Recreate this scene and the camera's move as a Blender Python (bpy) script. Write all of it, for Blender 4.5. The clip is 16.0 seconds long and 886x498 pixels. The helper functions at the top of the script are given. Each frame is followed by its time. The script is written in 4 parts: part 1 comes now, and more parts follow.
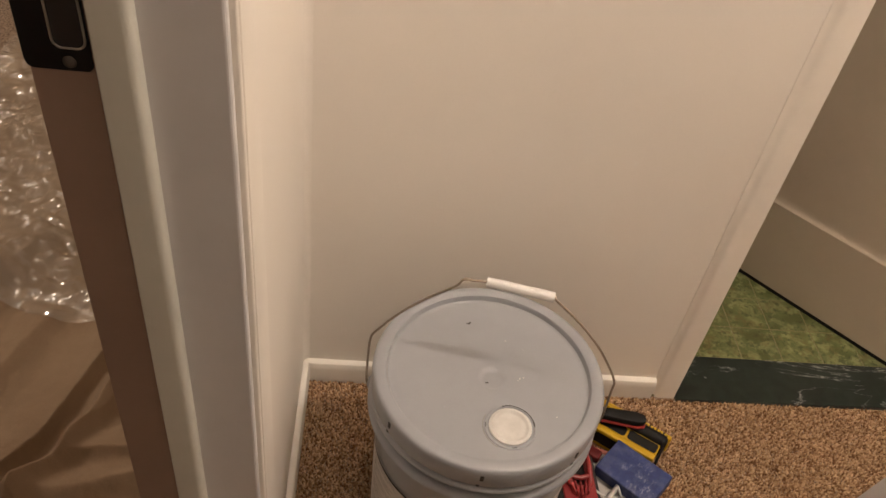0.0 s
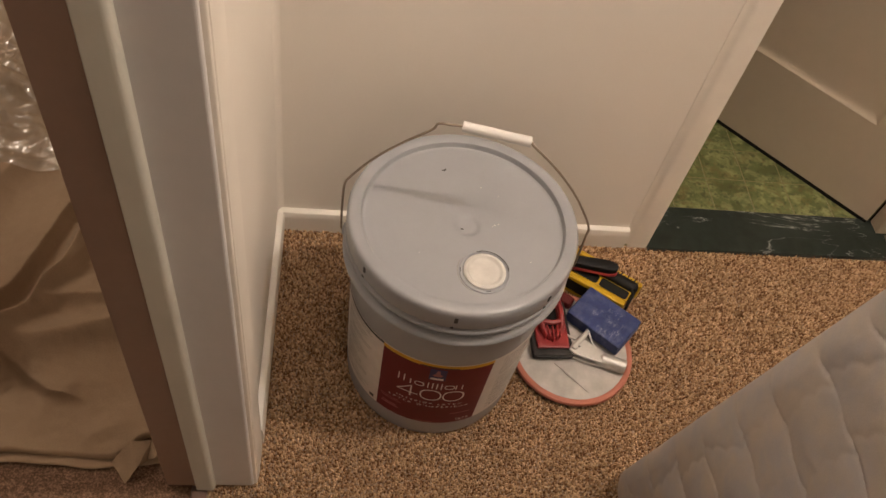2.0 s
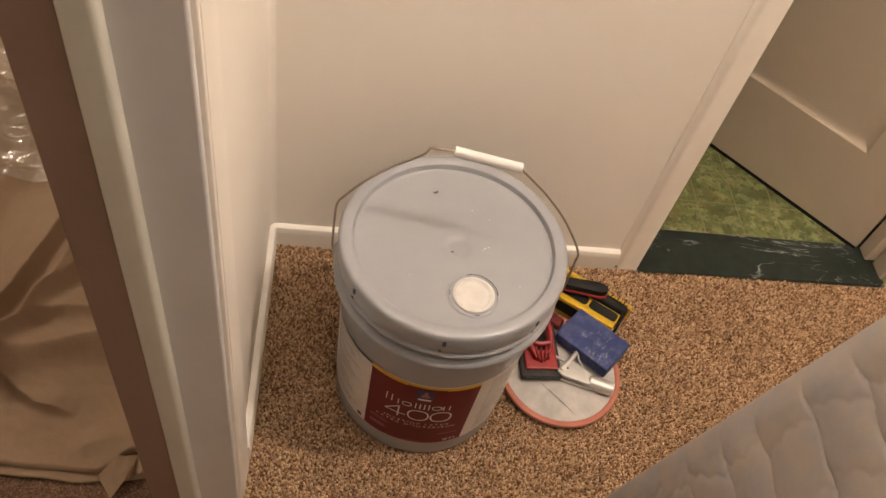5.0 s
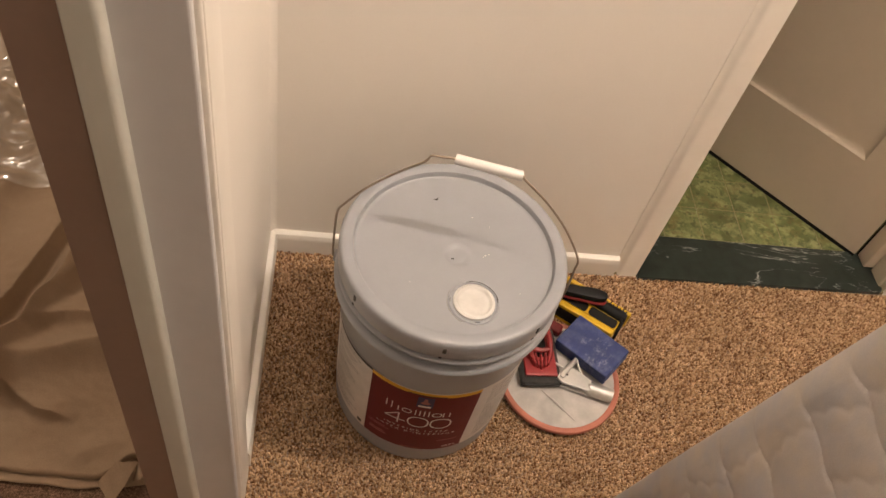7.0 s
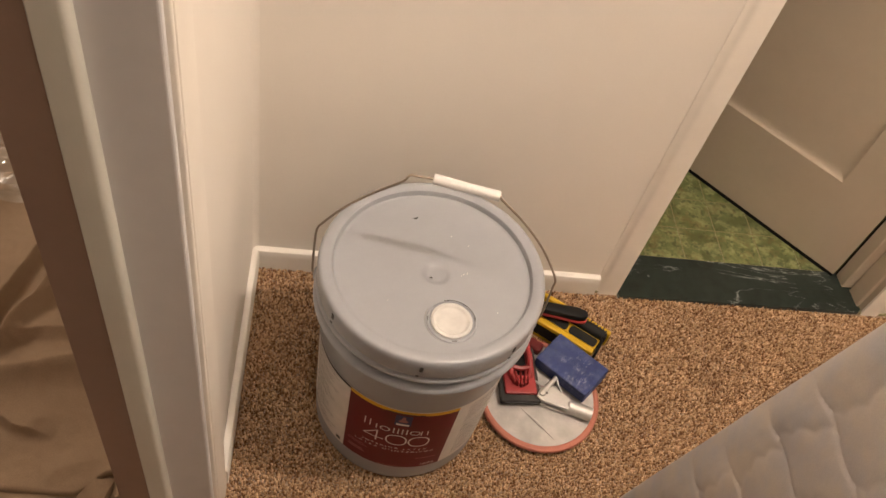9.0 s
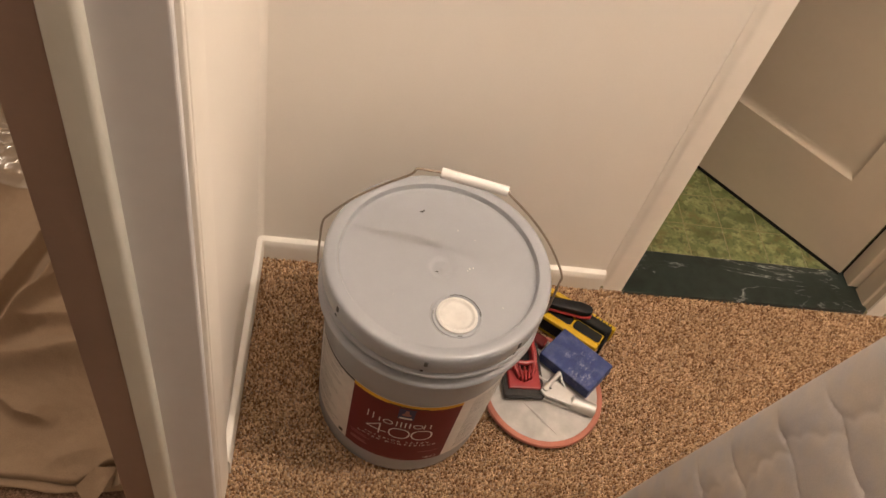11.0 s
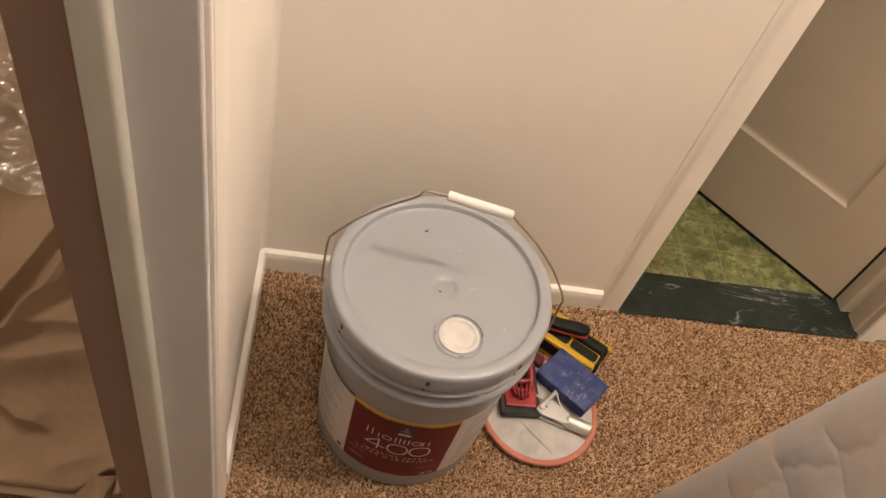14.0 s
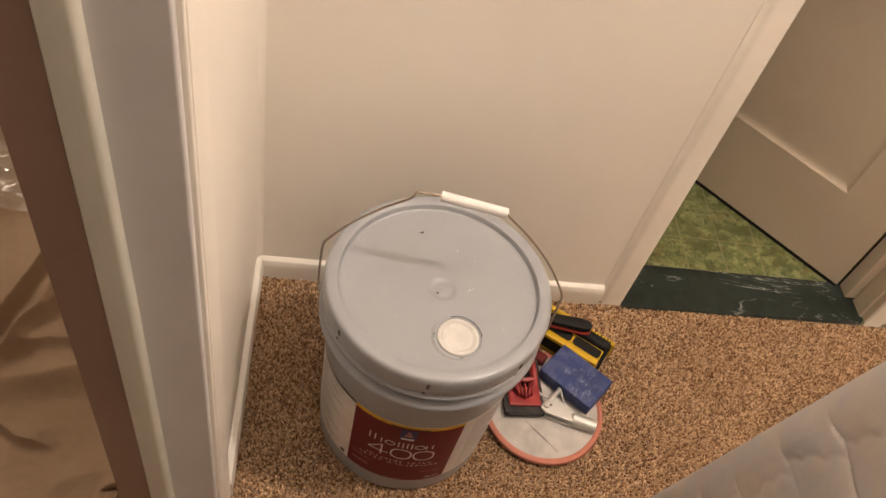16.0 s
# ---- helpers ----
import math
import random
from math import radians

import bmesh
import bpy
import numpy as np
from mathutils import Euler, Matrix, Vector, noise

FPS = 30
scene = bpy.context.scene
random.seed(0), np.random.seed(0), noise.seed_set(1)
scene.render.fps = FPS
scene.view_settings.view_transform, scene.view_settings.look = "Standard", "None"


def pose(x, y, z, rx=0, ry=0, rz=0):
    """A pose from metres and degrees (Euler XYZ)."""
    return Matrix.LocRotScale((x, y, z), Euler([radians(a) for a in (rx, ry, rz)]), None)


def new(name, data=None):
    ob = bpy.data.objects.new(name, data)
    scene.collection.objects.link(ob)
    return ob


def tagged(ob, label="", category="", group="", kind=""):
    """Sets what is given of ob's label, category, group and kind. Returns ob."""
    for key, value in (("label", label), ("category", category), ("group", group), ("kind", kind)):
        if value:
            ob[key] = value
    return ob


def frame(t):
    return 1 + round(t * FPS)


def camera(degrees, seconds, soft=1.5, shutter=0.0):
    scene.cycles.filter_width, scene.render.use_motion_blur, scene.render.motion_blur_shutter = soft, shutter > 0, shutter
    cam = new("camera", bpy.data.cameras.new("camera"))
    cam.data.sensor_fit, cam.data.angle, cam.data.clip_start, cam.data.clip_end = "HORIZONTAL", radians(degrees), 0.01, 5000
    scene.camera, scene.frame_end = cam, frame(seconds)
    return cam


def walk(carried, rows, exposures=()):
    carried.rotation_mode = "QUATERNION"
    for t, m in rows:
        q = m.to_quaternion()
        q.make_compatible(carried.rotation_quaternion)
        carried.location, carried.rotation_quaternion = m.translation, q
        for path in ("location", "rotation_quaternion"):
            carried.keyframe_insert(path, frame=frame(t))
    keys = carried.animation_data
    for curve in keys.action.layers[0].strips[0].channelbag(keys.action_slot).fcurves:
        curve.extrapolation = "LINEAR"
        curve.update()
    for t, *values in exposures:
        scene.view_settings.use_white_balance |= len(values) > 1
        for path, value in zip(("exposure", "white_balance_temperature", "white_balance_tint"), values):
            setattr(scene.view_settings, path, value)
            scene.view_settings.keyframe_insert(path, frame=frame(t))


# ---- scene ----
# the camera and its walk
cam = camera(57.282, 16.0, 1.5)
ROWS = [
    (0, 0.0920, -0.9320, 1.1895, 47.290, -6.750, -1.360),
    (0.5, 0.0810, -0.9140, 1.1910, 47.070, -5.875, -2.454),
    (1, 0.0780, -0.8990, 1.1880, 46.687, -5.765, -3.524),
    (1.5, 0.0874, -0.9283, 1.1741, 38.323, -7.273, -2.773),
    (2, 0.0964, -0.9340, 1.1692, 37.412, -8.053, -2.384),
    (2.5, 0.1054, -0.9362, 1.1684, 36.594, -8.162, -2.967),
    (3, 0.1033, -0.9336, 1.1772, 36.783, -8.798, -2.499),
    (3.5, 0.1011, -0.9294, 1.1817, 37.296, -9.102, -2.015),
    (4, 0.1016, -0.9240, 1.1836, 37.755, -9.047, -1.817),
    (6.5, 0.0959, -0.9236, 1.1883, 38.067, -9.153, -1.605),
    (7, 0.0968, -0.9233, 1.1894, 38.262, -9.247, -1.643),
    (7.5, 0.1016, -0.9247, 1.1890, 38.380, -9.108, -1.875),
    (8, 0.1040, -0.9255, 1.1902, 38.438, -9.339, -1.704),
    (8.5, 0.1105, -0.9259, 1.2011, 39.430, -9.869, -1.878),
    (11, 0.1059, -0.9157, 1.1987, 38.445, -10.495, -0.896),
    (11.5, 0.1037, -0.9137, 1.1990, 38.142, -10.577, -0.837),
    (12, 0.0955, -0.9122, 1.2000, 37.851, -10.896, -0.439),
    (12.5, 0.0929, -0.9125, 1.2075, 38.155, -11.179, -0.289),
    (13, 0.0912, -0.9155, 1.2093, 38.265, -11.273, -0.322),
    (13.5, 0.0852, -0.9145, 1.2137, 38.712, -11.583, -0.171),
    (14, 0.0857, -0.9114, 1.2184, 38.781, -11.887, -0.079),
    (14.5, 0.0931, -0.9057, 1.2237, 38.885, -11.529, -0.595),
    (15, 0.0938, -0.9058, 1.2168, 38.863, -11.091, -0.767),
    (15.5, 0.0997, -0.9075, 1.2154, 39.006, -10.530, -1.402),
    (16, 0.0972, -0.9033, 1.2123, 39.080, -10.336, -1.646),
]
walk(cam, [(t, pose(x, y, z, rx, ry, rz)) for t, x, y, z, rx, ry, rz in ROWS],
     exposures=((0.0, -0.25), (0.5, -0.42), (1.0, -0.48), (1.5, -0.54), (2.0, -0.2), (2.5, 0.13), (3.0, 0.13), (8.0, 0.16), (16.0, 0.17)))

# world, lamps
world = bpy.data.worlds.new("world")
scene.world = world
world.use_nodes = True
world.node_tree.nodes["Background"].inputs[0].default_value = (0.9, 0.75, 0.6, 1)
world.node_tree.nodes["Background"].inputs[1].default_value = 0.02


def lamp(name, kind, m, power, colour, size):
    data = bpy.data.lights.new(name, kind)
    data.energy, data.color = power, colour
    if kind == "AREA":
        data.shape, data.size = "DISK", size
    else:
        data.shadow_soft_size = size
    ob = new(name, data)
    ob.matrix_world = m
    return ob


WARM = (1.0, 0.85, 0.72)
lamp("ceiling_lamp", "POINT", pose(1.08, -0.50, 2.25), 62, WARM, 0.017)
# Unseen fill behind the camera, added to brighten the faces turned to it.
lamp("fill_lamp_back", "POINT", pose(0.55, -2.3, 2.25), 3.2, WARM, 0.22)
# Unseen fill overhead, added to soften the pail's shadow on carpet and lid.
lamp("fill_lamp_over", "POINT", pose(0.16, -0.50, 2.28), 13, WARM, 0.16)
lamp("ceiling_lamp_bedroom", "POINT", pose(-1.55, 0.85, 2.15), 44, WARM, 0.03)


# materials
class Nodes:
    def __init__(self, name, rough=0.5, metal=0.0):
        self.m = bpy.data.materials.new(name)
        self.m.use_nodes = True
        self.t = self.m.node_tree
        self.b = self.t.nodes["Principled BSDF"]
        self.b.inputs["Roughness"].default_value = rough
        self.b.inputs["Metallic"].default_value = metal

    def add(self, kind, **inputs):
        n = self.t.nodes.new(kind)
        for k, v in inputs.items():
            n.inputs[k.replace("_", " ")].default_value = v
        return n

    def link(self, a, b):
        self.t.links.new(a, b)

    def coords(self):
        return self.add("ShaderNodeTexCoord").outputs["Object"]

    def world_coords(self):
        return self.add("ShaderNodeNewGeometry").outputs["Position"]

    def noise(self, vec, scale, detail=4.0, rough=0.6):
        n = self.add("ShaderNodeTexNoise", Scale=scale, Detail=detail, Roughness=rough)
        self.link(vec, n.inputs["Vector"])
        return n.outputs["Fac"]

    def ramp(self, fac, stops):
        n = self.add("ShaderNodeValToRGB")
        e = n.color_ramp.elements
        while len(e) < len(stops):
            e.new(0.5)
        for el, (p, c) in zip(e, stops):
            el.position, el.color = p, (*c, 1)
        self.link(fac, n.inputs["Fac"])
        return n.outputs["Color"]

    def mix(self, a, b, fac, kind="MIX"):
        n = self.t.nodes.new("ShaderNodeMix")
        n.data_type, n.blend_type = "RGBA", kind
        for s, v in ((n.inputs[6], a), (n.inputs[7], b), (n.inputs[0], fac)):
            if isinstance(v, (int, float)):
                s.default_value = v
            elif isinstance(v, tuple):
                s.default_value = (*v, 1)
            else:
                self.link(v, s)
        return n.outputs[2]

    def colour(self, c):
        if isinstance(c, tuple):
            self.b.inputs["Base Color"].default_value = (*c, 1)
        else:
            self.link(c, self.b.inputs["Base Color"])
        return self

    def bump(self, fac, strength, distance):
        n = self.add("ShaderNodeBump", Strength=strength, Distance=distance)
        self.link(fac, n.inputs["Height"])
        self.link(n.outputs["Normal"], self.b.inputs["Normal"])
        return self

    def rough(self, fac, lo, hi):
        n = self.add("ShaderNodeMapRange")
        n.inputs["To Min"].default_value, n.inputs["To Max"].default_value = lo, hi
        self.link(fac, n.inputs["Value"])
        self.link(n.outputs["Result"], self.b.inputs["Roughness"])
        return self


def shade(c, k):
    return tuple(min(1.0, v * k) for v in c)


def plain(name, c, rough=0.5, metal=0.0, grain=120.0, vary=0.12, bump=0.15, depth=0.0006, big=6.0, spec=0.5):
    """A surface with a fine grain and broad stains."""
    n = Nodes(name, rough, metal)
    n.b.inputs["Specular IOR Level"].default_value = spec
    v = n.coords()
    fine, broad = n.noise(v, grain), n.noise(v, big, 3.0)
    c1 = n.ramp(broad, [(0.3, shade(c, 1 - vary)), (0.7, shade(c, 1 + vary * 0.6))])
    c2 = n.ramp(fine, [(0.3, shade((1, 1, 1), 1 - vary)), (0.7, (1, 1, 1))])
    n.colour(n.mix(c1, c2, 0.6, "MULTIPLY"))
    n.bump(fine, bump, depth)
    n.rough(broad, max(0.05, rough - 0.08), min(1, rough + 0.08))
    return n.m


M_WALL = plain("wall paint", (0.825, 0.775, 0.71), 0.55, grain=220, vary=0.025, bump=0.25, depth=0.0006, big=2.5)
M_TRIM = plain("trim paint", (0.82, 0.77, 0.70), 0.48, grain=60, vary=0.04, bump=0.12, depth=0.0006)
M_JAMB = plain("grey white jamb paint", (0.675, 0.66, 0.66), 0.4, grain=50, vary=0.05, bump=0.15, depth=0.0008)
M_STOP = plain("greige stop paint", (0.625, 0.61, 0.54), 0.4, grain=50, vary=0.05, bump=0.15, depth=0.0008)
M_BROWN = plain("brown paint", (0.296, 0.195, 0.147), 0.55, grain=70, vary=0.08, bump=0.15)
M_CEIL = plain("ceiling paint", (0.8, 0.77, 0.72), 0.8, grain=90, vary=0.03)
M_DOOR = plain("door paint", (0.50, 0.425, 0.328), 0.45, grain=60, vary=0.04, bump=0.1)
M_PAIL = plain("grey plastic", (0.284, 0.291, 0.313), 0.34, grain=300, vary=0.04, bump=0.1, depth=0.0003, big=18)
for key, value in (("Coat Weight", 0.35), ("Coat Roughness", 0.12)):
    M_PAIL.node_tree.nodes["Principled BSDF"].inputs[key].default_value = value
M_WIRE = plain("steel wire", (0.34, 0.28, 0.22), 0.4, 0.75, grain=400)
M_CAP = plain("milky plastic", (0.57, 0.555, 0.53), 0.45, grain=120, vary=0.12, big=40)
M_GRIP = plain("white plastic", (0.66, 0.64, 0.625), 0.4, grain=200, vary=0.03)
M_RED_LABEL = plain("dark red print", (0.125, 0.007, 0.012), 0.42, grain=90, vary=0.06, bump=0.05, big=14, spec=0.25)
M_PAPER = plain("white label print", (0.64, 0.60, 0.56), 0.42, grain=90, vary=0.10, bump=0.05, big=30)
M_YELLOW_INK = plain("yellow print", (0.72, 0.40, 0.02), 0.45)
M_BLUE_INK = plain("blue print", (0.014, 0.017, 0.09), 0.45)
M_INK = plain("grey print", (0.25, 0.235, 0.225), 0.5)
M_DARK = plain("black print", (0.025, 0.022, 0.022), 0.5)
M_WHITE_INK = plain("white print", (0.80, 0.77, 0.74), 0.45)
M_PINK_INK = plain("pale red print", (0.34, 0.13, 0.13), 0.5)
M_RED = plain("red plastic", (0.255, 0.016, 0.017), 0.4, grain=150, vary=0.15)
# Rubber parts, and also strips and slabs that stand in for shade.
M_BLACK = plain("black rubber", (0.010, 0.0095, 0.0095), 0.6, grain=200, vary=0.2, spec=0.2)
M_DUSTY = plain("dusty black rubber", (0.045, 0.042, 0.04), 0.75, grain=160, vary=0.35, spec=0.2, big=40)
M_DEEP_RED = plain("dark red plastic", (0.10, 0.007, 0.007), 0.5, grain=150, vary=0.15, spec=0.25)
M_YELLOW = plain("yellow plastic", (0.56, 0.35, 0.012), 0.4, grain=120, vary=0.12, spec=0.3)
M_ALU = plain("cast aluminium", (0.58, 0.57, 0.55), 0.5, 0.7, grain=160, vary=0.15, bump=0.3)
M_CORAL = plain("coral rubber", (0.42, 0.145, 0.095), 0.6, grain=90, vary=0.12)
M_PAD = plain("dusty white pad", (0.47, 0.445, 0.42), 0.7, grain=80, vary=0.2, big=22)
M_GREY_FOAM = plain("dark grey foam", (0.10, 0.09, 0.085), 0.8)
M_BRONZE = plain("black bronze", (0.012, 0.011, 0.011), 0.4, 0.5)
M_BRIGHT = plain("worn metal", (0.5, 0.47, 0.42), 0.35, 0.9)
M_HOLE_SHADE = plain("dark of a hole", (0.02, 0.015, 0.012), 0.9)


def sponge_material():
    n = Nodes("blue foam with dust", 0.8)
    v = n.coords()
    base = n.ramp(n.noise(v, 60), [(0.3, (0.016, 0.028, 0.105)), (0.7, (0.028, 0.045, 0.16))])
    streak = n.add("ShaderNodeMapping")
    streak.inputs["Scale"].default_value, streak.inputs["Rotation"].default_value = (1.0, 0.45, 1.0), (0, 0, 0.6)
    n.link(v, streak.inputs["Vector"])
    dust = n.ramp(n.noise(streak.outputs["Vector"], 210, 8, 0.75), [(0.51, (0, 0, 0)), (0.66, (1, 1, 1))])
    patch = n.ramp(n.noise(v, 26, 3), [(0.44, (0, 0, 0)), (0.60, (1, 1, 1))])
    middle = n.add("ShaderNodeTexGradient")
    middle.gradient_type = "SPHERICAL"
    spread = n.add("ShaderNodeMapping")
    spread.inputs["Scale"].default_value, spread.inputs["Location"].default_value = (21, 30, 12), (-0.25, 0.2, -0.25)
    n.link(v, spread.inputs["Vector"])
    n.link(spread.outputs["Vector"], middle.inputs["Vector"])
    zone = n.ramp(middle.outputs["Fac"], [(0.0, (0.10, 0.10, 0.10)), (0.45, (1, 1, 1))])
    haze = n.ramp(n.noise(v, 45, 4), [(0.45, (0, 0, 0)), (0.7, (0.16, 0.16, 0.16))])
    base = n.mix(base, (0.30, 0.32, 0.42), haze)
    n.colour(n.mix(base, (0.46, 0.47, 0.54), n.mix(n.mix(dust, patch, 1.0, "MULTIPLY"), zone, 1.0, "MULTIPLY")))
    return n.bump(n.noise(v, 500), 0.6, 0.001).m


def carpet_material():
    n = Nodes("speckled carpet pile", 0.95)
    g = n.add("ShaderNodeNewGeometry")
    pick = n.ramp(g.outputs["Random Per Island"], [(0.0, (0.165, 0.092, 0.052)), (0.20, (0.262, 0.166, 0.104)),
                                                 (0.45, (0.43, 0.315, 0.225)), (0.8, (0.64, 0.50, 0.38)), (1.0, (0.80, 0.66, 0.53))])
    broad = n.ramp(n.noise(g.outputs["Position"], 9, 3), [(0.3, (0.86, 0.85, 0.84)), (0.7, (1, 1, 1))])
    n.colour(n.mix(n.mix(pick, broad, 1.0, "MULTIPLY"), (0.925, 0.785, 0.615), 1.0, "MULTIPLY"))
    n.b.inputs["Specular IOR Level"].default_value = 0.15
    return n.m


def carpet_base_material():
    n = Nodes("carpet ground", 0.95)
    p = n.world_coords()
    c = n.ramp(n.noise(p, 230, 3, 0.7), [(0.36, (0.10, 0.06, 0.035)), (0.5, (0.31, 0.215, 0.148)), (0.64, (0.50, 0.385, 0.285))])
    n.colour(c)
    return n.bump(n.noise(p, 230, 3, 0.7), 0.8, 0.004).m


def low_carpet_material():
    n = Nodes("brown low carpet", 0.95)
    p = n.world_coords()
    c = n.ramp(n.noise(p, 60, 4, 0.7), [(0.35, (0.14, 0.082, 0.052)), (0.65, (0.215, 0.132, 0.086))])
    fleck = n.ramp(n.noise(p, 300, 4, 0.75), [(0.38, (0.55, 0.50, 0.47)), (0.52, (1, 1, 1)), (0.66, (1.9, 1.85, 1.8))])
    n.colour(n.mix(c, fleck, 1.0, "MULTIPLY"))
    n.b.inputs["Specular IOR Level"].default_value = 0.15
    return n.bump(n.noise(p, 420, 3, 0.7), 0.7, 0.003).m


def tile_material():
    n = Nodes("glazed green tile", 0.3)
    p = n.world_coords()
    warp = n.add("ShaderNodeTexNoise", Scale=34.0, Detail=6.0, Roughness=0.66, Distortion=0.35)
    n.link(p, warp.inputs["Vector"])
    ground = n.ramp(n.noise(p, 17, 4, 0.6), [(0.36, (0.080, 0.100, 0.030)), (0.62, (0.150, 0.175, 0.068))])
    pale = n.ramp(warp.outputs["Fac"], [(0.48, (0, 0, 0)), (0.62, (0.85, 0.85, 0.85))])
    dark = n.ramp(n.noise(p, 70, 4, 0.65), [(0.54, (0, 0, 0)), (0.62, (0.8, 0.8, 0.8))])
    rust = n.ramp(n.noise(p, 22, 5, 0.7), [(0.52, (0, 0, 0)), (0.68, (0.6, 0.6, 0.6))])
    c = n.mix(ground, (0.275, 0.300, 0.150), pale)
    c = n.mix(c, (0.050, 0.062, 0.018), dark)
    c = n.mix(c, (0.155, 0.088, 0.032), rust)
    o = n.add("ShaderNodeObjectInfo").outputs["Random"]
    n.colour(n.mix(c, n.ramp(o, [(0, (0.88, 0.84, 0.78)), (1, (1.06, 1.02, 0.96))]), 1.0, "MULTIPLY"))
    return n.bump(n.noise(p, 40), 0.1, 0.001).m


def marble_material():
    n = Nodes("dark green marble", 0.28)
    p = n.world_coords()
    base = n.ramp(n.noise(p, 30, 6, 0.65), [(0.3, (0.006, 0.010, 0.008)), (0.7, (0.020, 0.029, 0.023))])
    mp = n.add("ShaderNodeMapping")
    mp.inputs["Scale"].default_value, mp.inputs["Rotation"].default_value = (0.42, 1.7, 1.0), (0, 0, -0.22)
    n.link(p, mp.inputs["Vector"])
    w = n.add("ShaderNodeTexNoise", Scale=9.0, Detail=7.0, Roughness=0.6, Distortion=0.5)
    n.link(mp.outputs["Vector"], w.inputs["Vector"])
    vein = n.ramp(w.outputs["Fac"], [(0.487, (0, 0, 0)), (0.4945, (1, 1, 1)), (0.502, (0, 0, 0))])
    some = n.ramp(n.noise(p, 24, 3), [(0.44, (0.04, 0.04, 0.04)), (0.62, (0.8, 0.8, 0.8))])
    n.colour(n.mix(base, (0.60, 0.62, 0.58), n.mix(vein, some, 1.0, "MULTIPLY")))
    return n.m


def cloth_material():
    n = Nodes("canvas", 0.9)
    v = n.coords()
    c = n.ramp(n.noise(v, 7, 4), [(0.3, (0.312, 0.208, 0.128)), (0.7, (0.385, 0.270, 0.174))])
    weave = n.noise(v, 700, 2)
    n.colour(n.mix(c, n.ramp(weave, [(0.3, (0.85, 0.85, 0.85)), (0.7, (1, 1, 1))]), 1.0, "MULTIPLY"))
    return n.bump(n.noise(v, 60, 5), 0.25, 0.004).m


def quilt_material():
    n = Nodes("pale mattress ticking", 0.75)
    v = n.coords()
    c = n.ramp(n.noise(v, 14, 3), [(0.40, (0.49, 0.475, 0.49)), (0.60, (0.575, 0.515, 0.46))])
    f = n.noise(v, 900, 2)
    n.colour(n.mix(c, n.ramp(f, [(0.3, (0.9, 0.9, 0.9)), (0.7, (1, 1, 1))]), 1.0, "MULTIPLY"))
    return n.bump(n.noise(v, 40, 4), 0.2, 0.003).m


def plastic_material():
    m = bpy.data.materials.new("clear plastic film")
    m.use_nodes = True
    t = m.node_tree
    t.nodes.remove(t.nodes["Principled BSDF"])
    gl, tr, mx = t.nodes.new("ShaderNodeBsdfGlossy"), t.nodes.new("ShaderNodeBsdfTransparent"), t.nodes.new("ShaderNodeMixShader")
    df, mx2 = t.nodes.new("ShaderNodeBsdfDiffuse"), t.nodes.new("ShaderNodeMixShader")
    gl.inputs["Roughness"].default_value, gl.inputs["Color"].default_value = 0.05, (1, 1, 1, 1)
    df.inputs["Color"].default_value = (0.74, 0.62, 0.48, 1)
    mx.inputs[0].default_value, mx2.inputs[0].default_value = 0.17, 0.16
    ns, bp, tc = t.nodes.new("ShaderNodeTexNoise"), t.nodes.new("ShaderNodeBump"), t.nodes.new("ShaderNodeTexCoord")
    ns.inputs["Scale"].default_value, ns.inputs["Detail"].default_value = 36, 1
    bp.inputs["Strength"].default_value, bp.inputs["Distance"].default_value = 1.0, 0.006
    t.links.new(tc.outputs["Object"], ns.inputs["Vector"])
    t.links.new(ns.outputs["Fac"], bp.inputs["Height"])
    t.links.new(bp.outputs["Normal"], gl.inputs["Normal"])
    t.links.new(tr.outputs[0], mx2.inputs[1]), t.links.new(df.outputs[0], mx2.inputs[2])
    t.links.new(mx2.outputs[0], mx.inputs[1]), t.links.new(gl.outputs[0], mx.inputs[2])
    t.links.new(mx.outputs[0], t.nodes["Material Output"].inputs["Surface"])
    return m


M_SPONGE, M_CARPET, M_CARPET_BASE = sponge_material(), carpet_material(), carpet_base_material()
M_TILE, M_MARBLE, M_CLOTH, M_QUILT, M_FILM = tile_material(), marble_material(), cloth_material(), quilt_material(), plastic_material()
M_GROUT = plain("pale grout", (0.24, 0.215, 0.12), 0.9)
# Made-up dark tone for the unseen bedroom walls, to cut bounce light.
M_UNSEEN_DIM = plain("dimmed unseen wall", (0.40, 0.35, 0.29), 0.6, grain=220, vary=0.03, big=2.5)
M_BASE = plain("baseboard paint", (0.74, 0.70, 0.645), 0.5, grain=60, vary=0.04, bump=0.12)
M_BATH = plain("bathroom wall paint", (0.55, 0.5, 0.42), 0.6)


# mesh helpers
def mesh_of(name, bm, material, smooth=False):
    me = bpy.data.meshes.new(name)
    bmesh.ops.recalc_face_normals(bm, faces=bm.faces)
    bm.to_mesh(me)
    bm.free()
    me.materials.append(material)
    if smooth:
        me.polygons.foreach_set("use_smooth", [True] * len(me.polygons))
        me.set_sharp_from_angle(angle=radians(38))
    return me


def part(name, bm, material, parent=None, label="", smooth=False):
    ob = new(name, mesh_of(name, bm, material, smooth))
    if parent:
        ob.parent = parent
    return tagged(ob, label) if label else ob


def thing(name, m, label, category, group="", kind=""):
    ob = new(name)
    ob.matrix_world = m
    ob.empty_display_size = 0.05
    return tagged(ob, label, category, group, kind)


